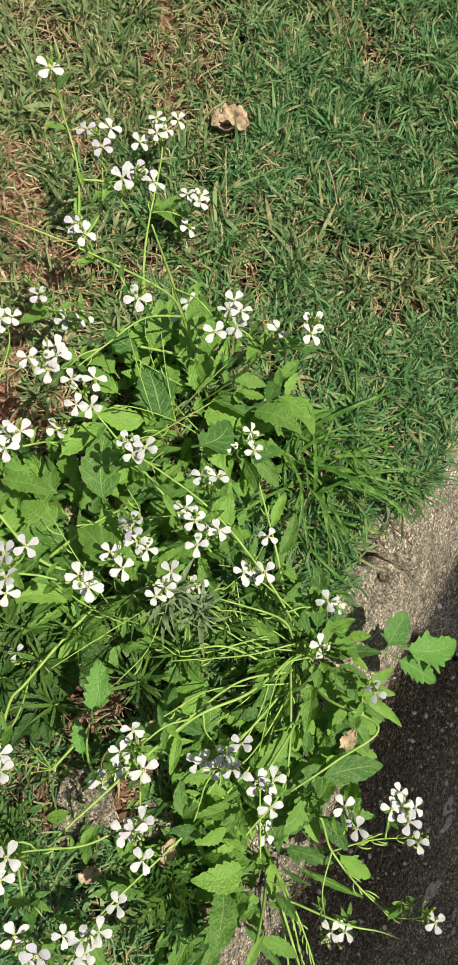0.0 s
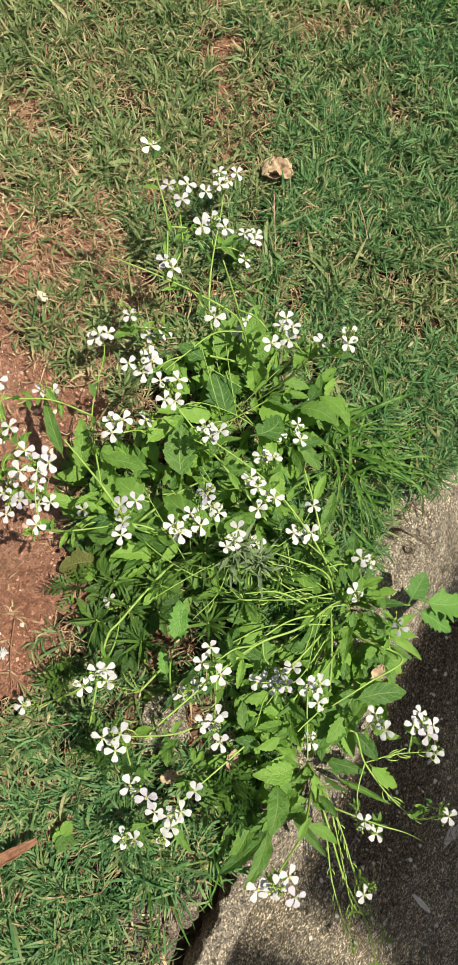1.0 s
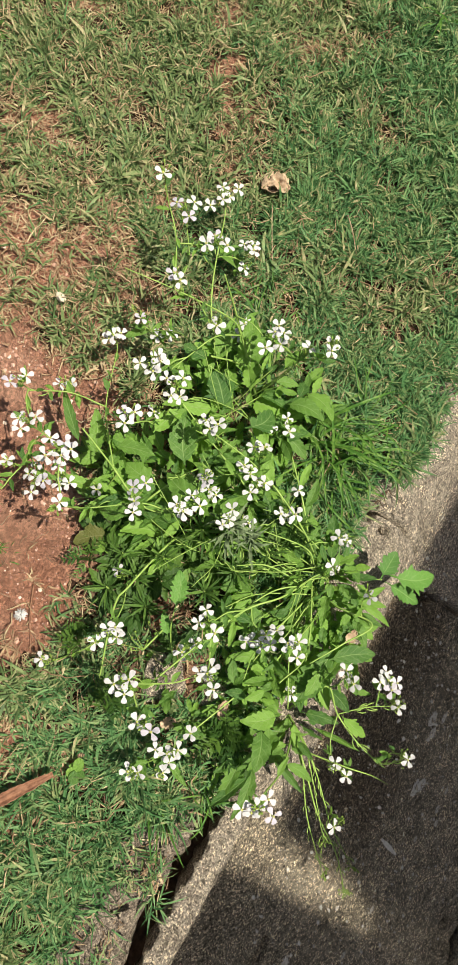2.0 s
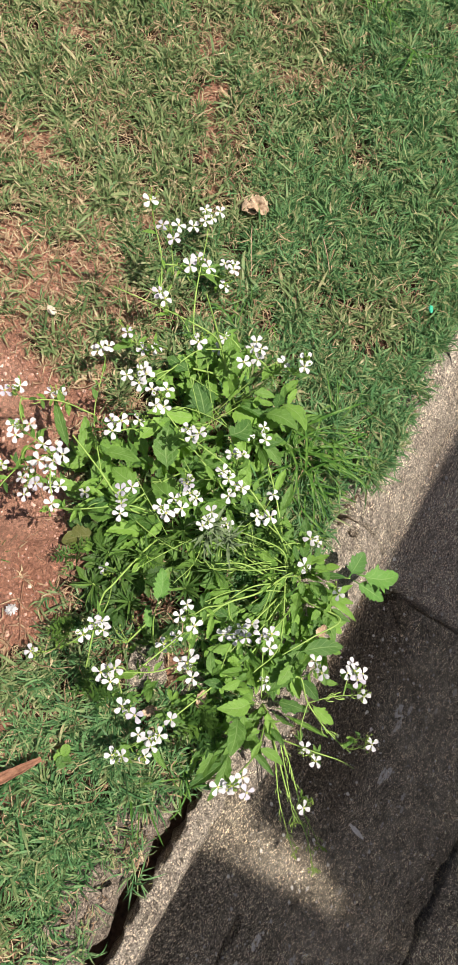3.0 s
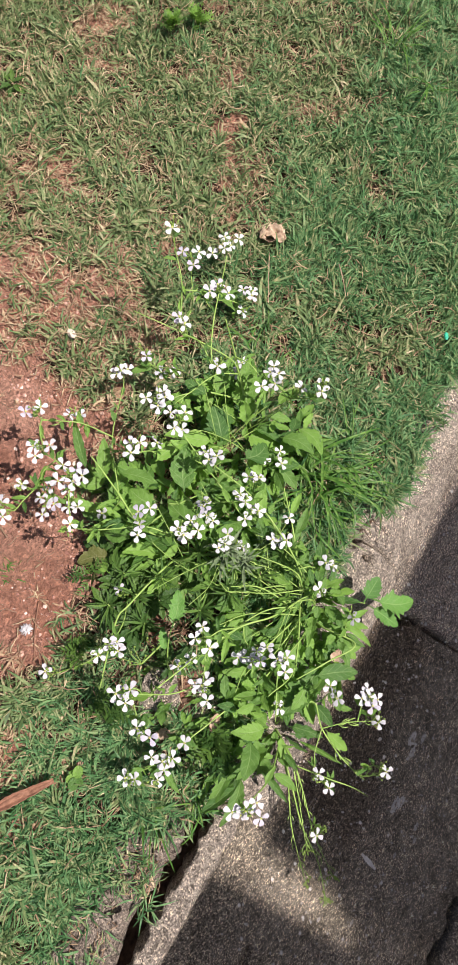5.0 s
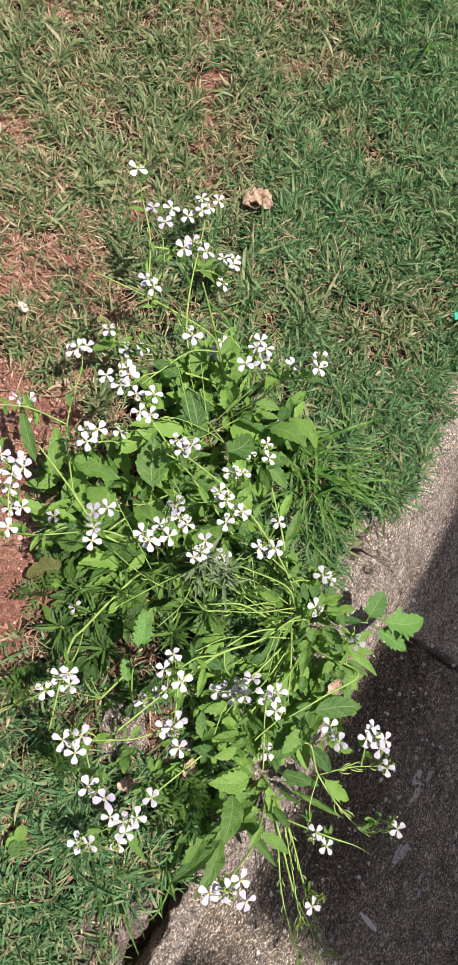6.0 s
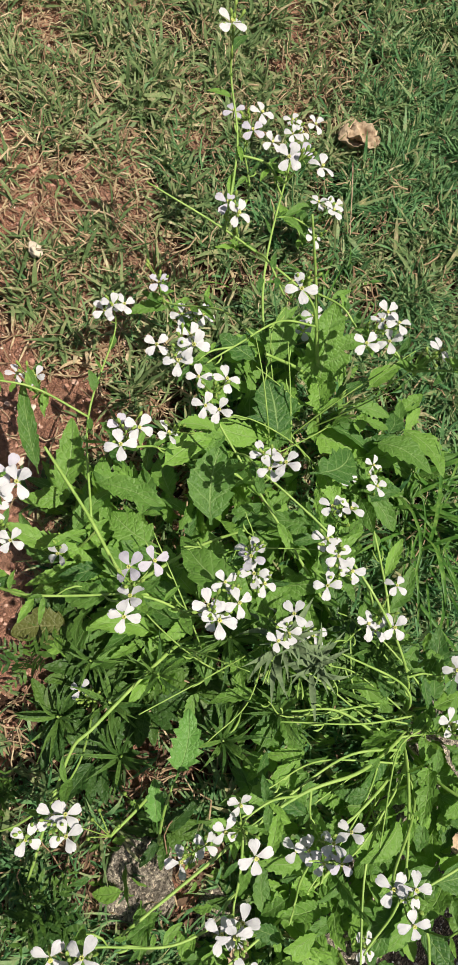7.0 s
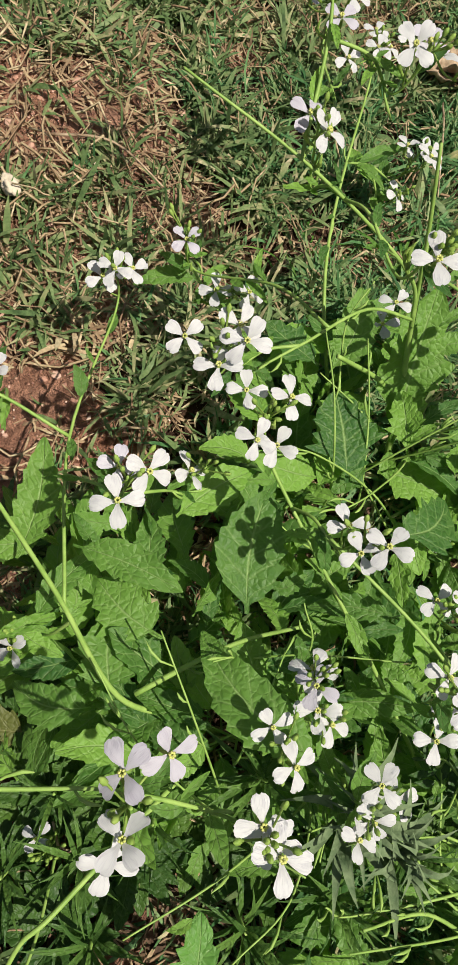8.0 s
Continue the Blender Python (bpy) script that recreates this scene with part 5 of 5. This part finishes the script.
grass_tuft((0.115, 0.23, -0.005), 28, 0.06, 0.14, 0.6, 2.2, "tuft of long arching green grass blades by the kerb")
grass_tuft((0.155, 0.255, -0.01), 26, 0.05, 0.14, 0.3, 2.2, "tuft of long arching green grass blades by the kerb")
grass_tuft((0.145, 0.195, -0.015), 32, 0.05, 0.1, 0.3, 2.2, "tuft of long arching green grass blades by the kerb")
grass_tuft((0.12, 0.245, -0.01), 20, 0.11, 0.2, 0.2, 0.9, "long arching dark grass blades reaching over the kerb", 1.3)
grass_tuft((0.1, 0.262, -0.005), 8, 0.1, 0.19, 0.15, 0.5, "long arching dark grass blades reaching over the kerb", 1.4)
grass_tuft((0.13, 0.21, -0.01), 12, 0.08, 0.15, 0.5, 1.8, "tuft of long arching green grass blades by the kerb", 1.2)
grass_tuft((0.2, 0.235, -0.015), 16, 0.05, 0.1, 1.4, 1.6, "tuft of long arching green grass blades by the kerb", 1.2)
grass_tuft((0.19, 0.29, -0.015), 34, 0.05, 0.12, 0.8, 2.2, "tuft of long arching green grass blades by the kerb")
grass_tuft((0.02, -0.27, -0.02), 9, 0.05, 0.1, -0.6, 0.9, "long grass blades hanging over the gap beside the kerb")
grass_tuft((-0.04, -0.31, -0.015), 7, 0.05, 0.09, -0.5, 1.1, "long grass blades hanging over the gap beside the kerb")
grass_tuft((-0.329, 0.01, 0.0), 16, 0.012, 0.028, -1.6, 2.5, "small green grass tuft on bare soil", 0.5)
grass_tuft((-0.01, 0.44, 0.0), 22, 0.05, 0.1, 1.6, 1.6, "upright green grass tuft in the lawn")
for x, y in ((-0.1, 0.45), (-0.04, 0.49), (0.02, 0.5), (-0.07, 0.415), (0.03, 0.42), (0.07, 0.38)):
    grass_tuft((x, y, 0.0), 18, 0.03, 0.075, 1.6, 2.0, "thin upright green grass tuft among the radish stems")


def round_leaf():
    verts = [(0.0, 0.0, 0.0)]
    for k in range(12):
        a = 2 * math.pi * k / 12
        verts.append((0.5 + 0.5 * math.cos(a), 0.42 * math.sin(a), 0.06 * abs(math.sin(a))))
    return mesh("round_leaf", [(0.5, 0, 0)] + verts[1:], [(0, 1 + k, 1 + (k + 1) % 12) for k in range(12)], LEAF, uv=[(0.5, 0.5)] + [(0.5 + 0.5 * math.cos(k), 0.5 + 0.5 * math.sin(k)) for k in range(12)])


def rosette(name, place, count, size, label, kinds):
    ob = thing(name, (place[0], place[1], ground_height(*place) + 0.004), label, "weed", "lawn weeds")
    for k in range(count):
        s = size * rnd.uniform(0.7, 1.15)
        part("leaf", rnd.choice(kinds), ob, "", pose(0, 0, rnd.uniform(0.005, 0.02), rnd.uniform(-15, 15), -rnd.uniform(0, 35), k * 137.5) @ Matrix.Diagonal((s, s * rnd.uniform(0.8, 1.3), s, 1)))


grass_tuft((0.2, 1.22, 0.0), 22, 0.07, 0.14, 0.5, 1.6, "tuft of broad green grass blades in the lawn")
grass_tuft((0.27, 1.12, 0.0), 16, 0.06, 0.12, -1.2, 1.2, "tuft of broad green grass blades in the lawn")
rosette("lawn_weed", (-0.56, 0.97), 9, 0.035, "dull green broad-leaved weed in the lawn", [leaf_kind("weed_leaf", 70, 0.12, 0.0, 0.2, WEED)])
DARK_LEAF = [leaf_kind("weed_leaf", 71 + k, 0.12, 0.4 * (k % 2), 0.12, WEED) for k in range(4)]
for x, y, count, size in ((-0.15, 0.025, 16, 0.045), (-0.11, 0.05, 14, 0.05), (-0.09, 0.005, 16, 0.045), (-0.165, -0.02, 12, 0.04), (-0.06, 0.035, 14, 0.05), (-0.12, -0.045, 12, 0.04),
                          (-0.185, 0.06, 12, 0.04), (-0.155, 0.08, 14, 0.05), (-0.02, 0.03, 12, 0.045), (-0.05, -0.09, 10, 0.035), (0.03, -0.13, 12, 0.04), (0.06, -0.19, 12, 0.04)):
    rosette("low_weed", (x, y), count, size, "low dark green weed with toothed leaves under the radish", DARK_LEAF)
rosette("lawn_weed", (0.03, 0.16), 8, 0.04, "broad-leaved green weed in the lawn", BROAD)
feathery_weed((-0.27, 1.17, 0.01), 30, 1.0, FRESH, "low bright green weed with finely cut leaves")
feathery_weed((-0.22, 1.19, 0.01), 26, 1.0, FRESH, "low bright green weed with finely cut leaves")
ROUND = round_leaf()
seedling = thing("seedling", (-0.158, -0.268, 0.004), "small seedling with four rounded bright green leaves", "plant")
for a, s, z in ((80, 0.018, 0.022), (200, 0.016, 0.014), (255, 0.018, 0.017), (150, 0.014, 0.012), (320, 0.013, 0.012)):
    part("leaf", ROUND, seedling, "", pose(0, 0, z, 0, -8, a) @ Matrix.Diagonal((s, s, s, 1)))
v, f = tube([(0, 0, -0.008), (0, 0, 0.01), (0, 0, 0.02)], (0.001, 0.0009, 0.0007), 5)
part("stem", mesh("stem", v, f, STEM), seedling)


# ---- loose things ----
def curled_sheet(name, place, length, width, turn, curl, material, label, category, seed, ragged=0.2, crumple=0.24):
    """A dry leaf or strip: a thin sheet, curled lengthwise and crumpled."""
    r = random.Random(seed)
    nu, nv = 22, 10
    top = []
    for i in range(nu + 1):
        u = i / nu
        w = width * (0.35 + 0.65 * math.sin(math.pi * min(max(u, 0.04), 0.96))) * (1 + ragged * r.uniform(-1, 1))
        for j in range(nv + 1):
            a = (j / nv - 0.5) * curl
            y, z = (math.sin(a) / max(curl, 0.1)) * w * 2, (1 - math.cos(a)) / max(curl, 0.1) * w * 1.6
            top.append(Vector((length * (u - 0.5), y, z + crumple * width * (noise.noise((u * 3, j * 0.5, seed)) + 0.45 * noise.noise((u * 6, j * 1.0, seed + 3))))))
    w = nv + 1
    faces = [(i * w + j, (i + 1) * w + j, (i + 1) * w + j + 1, i * w + j + 1) for i in range(nu) for j in range(nv)]
    me = mesh(name, top, faces, material)
    ob = new(name, me)
    ob.matrix_basis = pose(*place, 0, 0, turn)
    mod = ob.modifiers.new("thickness", "SOLIDIFY")
    mod.thickness = 0.0007
    return tagged(ob, label, category)


curled_sheet("brown_leaf_strip", (-0.24, -0.309, 0.03), 0.125, 0.0098, 33, 2.4, BARK, "long curled brown dry leaf lying on the grass", "dry leaf", 3, 0.12, 0.5)
curled_sheet("dry_leaf", (0.0, 0.698, 0.022), 0.048, 0.024, 10, 1.7, DRY_LEAF, "crumpled tan dry leaf on the lawn", "dry leaf", 5, 0.1, 0.6)
curled_sheet("dry_leaf", (0.006, 0.692, 0.03), 0.04, 0.017, -25, 2.2, DRY_LEAF, "crumpled tan dry leaf on the lawn", "dry leaf", 9, 0.1, 0.6)
curled_sheet("pale_dry_leaf", (0.357, -0.371, -0.356), 0.036, 0.0045, -40, 0.9, CRUST, "small pale dry leaf on the drain lining", "dry leaf", 6, 0.3, 0.4)


curled_sheet("dry_leaf", (0.19, -0.045, 0.045), 0.024, 0.008, 60, 2.0, DRY_LEAF, "small withered tan leaf among green leaves", "dry leaf", 12, 0.3)
curled_sheet("dry_leaf", (0.026, -0.164, 0.03), 0.026, 0.008, 75, 1.6, DRY_LEAF, "small withered tan leaf in the grass", "dry leaf", 13, 0.3)
curled_sheet("dry_leaf", (-0.046, -0.191, 0.022), 0.022, 0.008, 20, 1.6, DRY_LEAF, "small withered tan leaf in the grass", "dry leaf", 14, 0.3)


def on_side(s, d):
    """Height of the drain's sloping side."""
    for (d0, z0), (d1, z1) in zip(SIDE, SIDE[1:]):
        if d <= d1:
            return z0 + (z1 - z0) * (d - d0) / (d1 - d0)
    return SIDE[-1][1]


def stone(name, place, size, seed, material, label, category, group=""):
    v, f = lump(seed, size, 0.3, 16, 24)
    ob = new(name, mesh(name, v, f, material))
    ob.location = place
    ob.rotation_euler = (0, 0, seed)
    return tagged(ob, label, category, group)


stone("pebble", (-0.31, 0.416, 0.056), (0.006, 0.009, 0.005), 4, PALE_STONE, "small pale pebble on bare soil", "pebble")
stone("plastic_scrap", (0.334, 0.542, 0.018), (0.006, 0.004, 0.002), 8, SCRAP, "tiny bright green scrap in the grass", "scrap")
for k in range(26):
    size = rnd.uniform(0.004, 0.012)
    stone("rubble_stone", at(rnd.uniform(-0.62, -0.28), rnd.uniform(0.05, 0.125), -0.012), (size, size * 1.3, size * 0.8), k + 50, RUBBLE, "broken lump of old grey concrete at the lawn's edge", "rubble", "rubble at the kerb")
stone("grey_stone", (-0.062, -0.128, 0.0), (0.028, 0.034, 0.016), 31, KERB, "rough grey stone under the radish stems", "stone")
stone("grey_stone", (0.01, -0.15, -0.002), (0.022, 0.022, 0.012), 33, KERB, "rough grey stone under the radish stems", "stone")
stone("grey_stone", (0.075, -0.21, -0.03), (0.03, 0.03, 0.03), 35, KERB, "rough grey stone under the radish stems", "stone")

down = thing("seed_fluff", (-0.281, -0.073, 0.008), "tuft of white seed down on red soil", "seed")
pieces = []
for k in range(260):
    d = Vector((rnd.gauss(0, 1), rnd.gauss(0, 0.7), abs(rnd.gauss(0, 0.7)))).normalized() * rnd.uniform(0.004, 0.011)
    pieces.append(tube([(0, 0, 0), d * 0.5, d], (0.0006, 0.0006, 0.0004), 3))
v, f = join(pieces)
part("down", mesh("down", v, f, FLUFF), down)


def twig(points, r, label, material):
    pts = [Vector((x, y, ground_height(x, y) + z)) for x, y, z in points]
    line = curve_points(pts, 5)
    v, f = tube(line, [r * (1 - 0.6 * k / len(line)) for k in range(len(line))], 5)
    return tagged(new("twig", mesh("twig", v, f, material)), label, "twig", "dry twigs")


twig(((-0.274, -0.027, 0.004), (-0.268, -0.075, 0.006), (-0.257, -0.125, 0.003)), 0.0016, "thin brown dry twig on bare soil", BARK)
twig(((0.0, 0.66, 0.02), (0.003, 0.62, 0.03), (0.012, 0.55, 0.02)), 0.0012, "thin straw-coloured dry stalk in the lawn", DRY_LEAF)
twig(((0.13, 0.66, 0.02), (0.14, 0.62, 0.026), (0.15, 0.585, 0.02)), 0.0013, "thin straw-coloured dry stalk in the lawn", DRY_LEAF)
twig(((-0.3, 0.47, 0.012), (-0.25, 0.478, 0.018), (-0.2, 0.46, 0.012)), 0.0014, "thin straw-coloured dry stalk in the lawn", DRY_LEAF)
for points in (((0.231, 0.185), (0.24, 0.194), (0.248, 0.19), (0.256, 0.183), (0.269, 0.173)), ((0.218, 0.165), (0.226, 0.176), (0.234, 0.17), (0.238, 0.163)), ((0.24, 0.194), (0.236, 0.178), (0.242, 0.168))):
    line = curve_points([Vector((x, y, -0.029 + 0.006 * (k % 2))) for k, (x, y) in enumerate(points)], 4)
    v, f = tube(line, [0.0011 * (1 - 0.6 * k / len(line)) for k in range(len(line))], 5)
    tagged(new("twig", mesh("twig", v, f, LITTER)), "dark dead stalk lying on the concrete kerb", "twig", "dry twigs")
twig(((-0.4, 0.0, 0.003), (-0.33, -0.02, 0.006), (-0.29, -0.01, 0.003)), 0.001, "thin brown dry twig on bare soil", BARK)


grass_tuft((0.17, 0.21, -0.02), 7, 0.1, 0.17, 0.35, 0.5, "few long dark grass blades crossing the kerb")


def crust(s, d, size, seed):
    """A flat crusty patch of old mortar or lichen on the drain's side."""
    r = random.Random(seed)
    slope = at(0, 0.24, -0.25).normalized()
    over = slope.cross(ALONG)
    over = -over if over.z < 0 else over
    centre = at(s, d, on_side(s, d)) + over * 0.005
    pieces = []
    for k in range(110):
        a, q = r.uniform(0, 6.28), size * (0.25 + 0.75 * math.sqrt(r.random()))
        g = r.uniform(0.03, 0.11) * size
        v, f = lump(seed * 50 + k, (g, g * r.uniform(0.6, 1.6), g * 0.8), 0.4, 4, 6)
        here = centre + ALONG * math.cos(a) * q * r.uniform(0.7, 1.2) + slope * math.sin(a) * q * r.uniform(0.5, 0.9) + over * 0.004
        pieces.append(([here + x for x in v], f))
    v, f = join(pieces)
    tagged(part("crust", mesh("crust", v, f, CRUST, False), drain), kind="stuff")


CRUSTS = ((-0.09, 0.466, 0.016), (-0.078, 0.476, 0.012), (-0.102, 0.538, 0.008), (-0.064, 0.54, 0.006), (0.029, 0.43, 0.015), (0.01, 0.445, 0.011), (0.045, 0.455, 0.009), (0.138, 0.545, 0.009),
          (-0.126, 0.55, 0.007), (-0.438, 0.37, 0.014), (-0.453, 0.463, 0.01), (-0.44, 0.543, 0.009), (-0.4, 0.48, 0.007), (-0.33, 0.42, 0.005), (-0.313, 0.496, 0.006), (-0.27, 0.4, 0.005),
          (-0.25, 0.41, 0.006), (0.2, 0.58, 0.007), (0.3, 0.5, 0.008), (0.08, 0.52, 0.006), (-0.17, 0.52, 0.006))
for k, (s, d, size) in enumerate(CRUSTS):
    crust(s, d, size, k)

# pale grit and flakes on the drain's side
pieces = []
flake = random.Random(21)
for k in range(2400):
    s0, d0 = flake.uniform(-0.6, 0.45), flake.uniform(0.25, 0.7)
    size = min(0.0006 * flake.paretovariate(1.7), 0.003)
    v, f = lump(k, (size, size * flake.uniform(0.6, 1.5), size * 0.6), 0.35, 3, 5)
    p = at(s0, d0, on_side(s0, d0) + 0.003 + size * 0.3)
    pieces.append(([p + q for q in v], f))
v, f = join(pieces)
tagged(new("drain_grit", mesh("drain_grit", v, f, CRUST, False)), "pale grit and flakes lying on the drain lining", "grit", kind="stuff")

# crumbs of soil and grit on the bare patch, lying in drifts
pieces = []
grit = random.Random(12)
for k in range(24000):
    x, y = grit.uniform(-0.7, -0.12), grit.uniform(-0.27, 0.75)
    if bare(x, y) < 0.3 or noise.noise((x * 14, y * 14, 3.0)) + 0.6 * noise.noise((x * 40, y * 40, 8.0)) < grit.uniform(-0.5, 0.5):
        continue
    s = min(0.0006 * grit.paretovariate(1.9), 0.004)
    v, f = lump(k, (s, s * grit.uniform(0.7, 1.4), s * 0.6), 0.35, 3, 5)
    p = Vector((x, y, ground_height(x, y) + s * 0.2))
    pieces.append(([p + q for q in v], f))
v, f = join(pieces)
crumb = Shader("soil_crumb")
CRUMB = crumb.finish(crumb.ramp(crumb.node("NewGeometry").outputs["Random Per Island"], (0.1, (0.22, 0.11, 0.08)), (0.6, (0.45, 0.25, 0.185)), (0.88, (0.58, 0.38, 0.3)), (0.96, (0.74, 0.6, 0.5))), 0.9, 0.2)
tagged(new("soil_crumbs", mesh("soil_crumbs", v, f, CRUMB, False)), "loose crumbs and grit on the bare red soil", "soil", kind="stuff")

# rootlets and scraps of dead stolon over the bare soil
pieces = []
for k in range(170):
    x, y = grit.uniform(-0.66, -0.15), grit.uniform(-0.2, 0.72)
    if bare(x, y) < 0.35:
        continue
    a, line = grit.uniform(0, 6.28), []
    for _ in range(5):
        line.append(Vector((x, y, ground_height(x, y) + grit.uniform(0.001, 0.004))))
        a += grit.gauss(0, 0.5)
        step = grit.uniform(0.004, 0.011)
        x, y = x + step * math.cos(a), y + step * math.sin(a)
    r = grit.uniform(0.0004, 0.0009)
    pieces.append(tube(line, [r] * 5, 4))
v, f = join(pieces)
tagged(new("rootlets", mesh("rootlets", v, f, plain_material("rootlet", (0.13, 0.07, 0.045), (0.4, 0.28, 0.18), 30))), "dry brown rootlets lying on the bare soil", "root", kind="stuff")
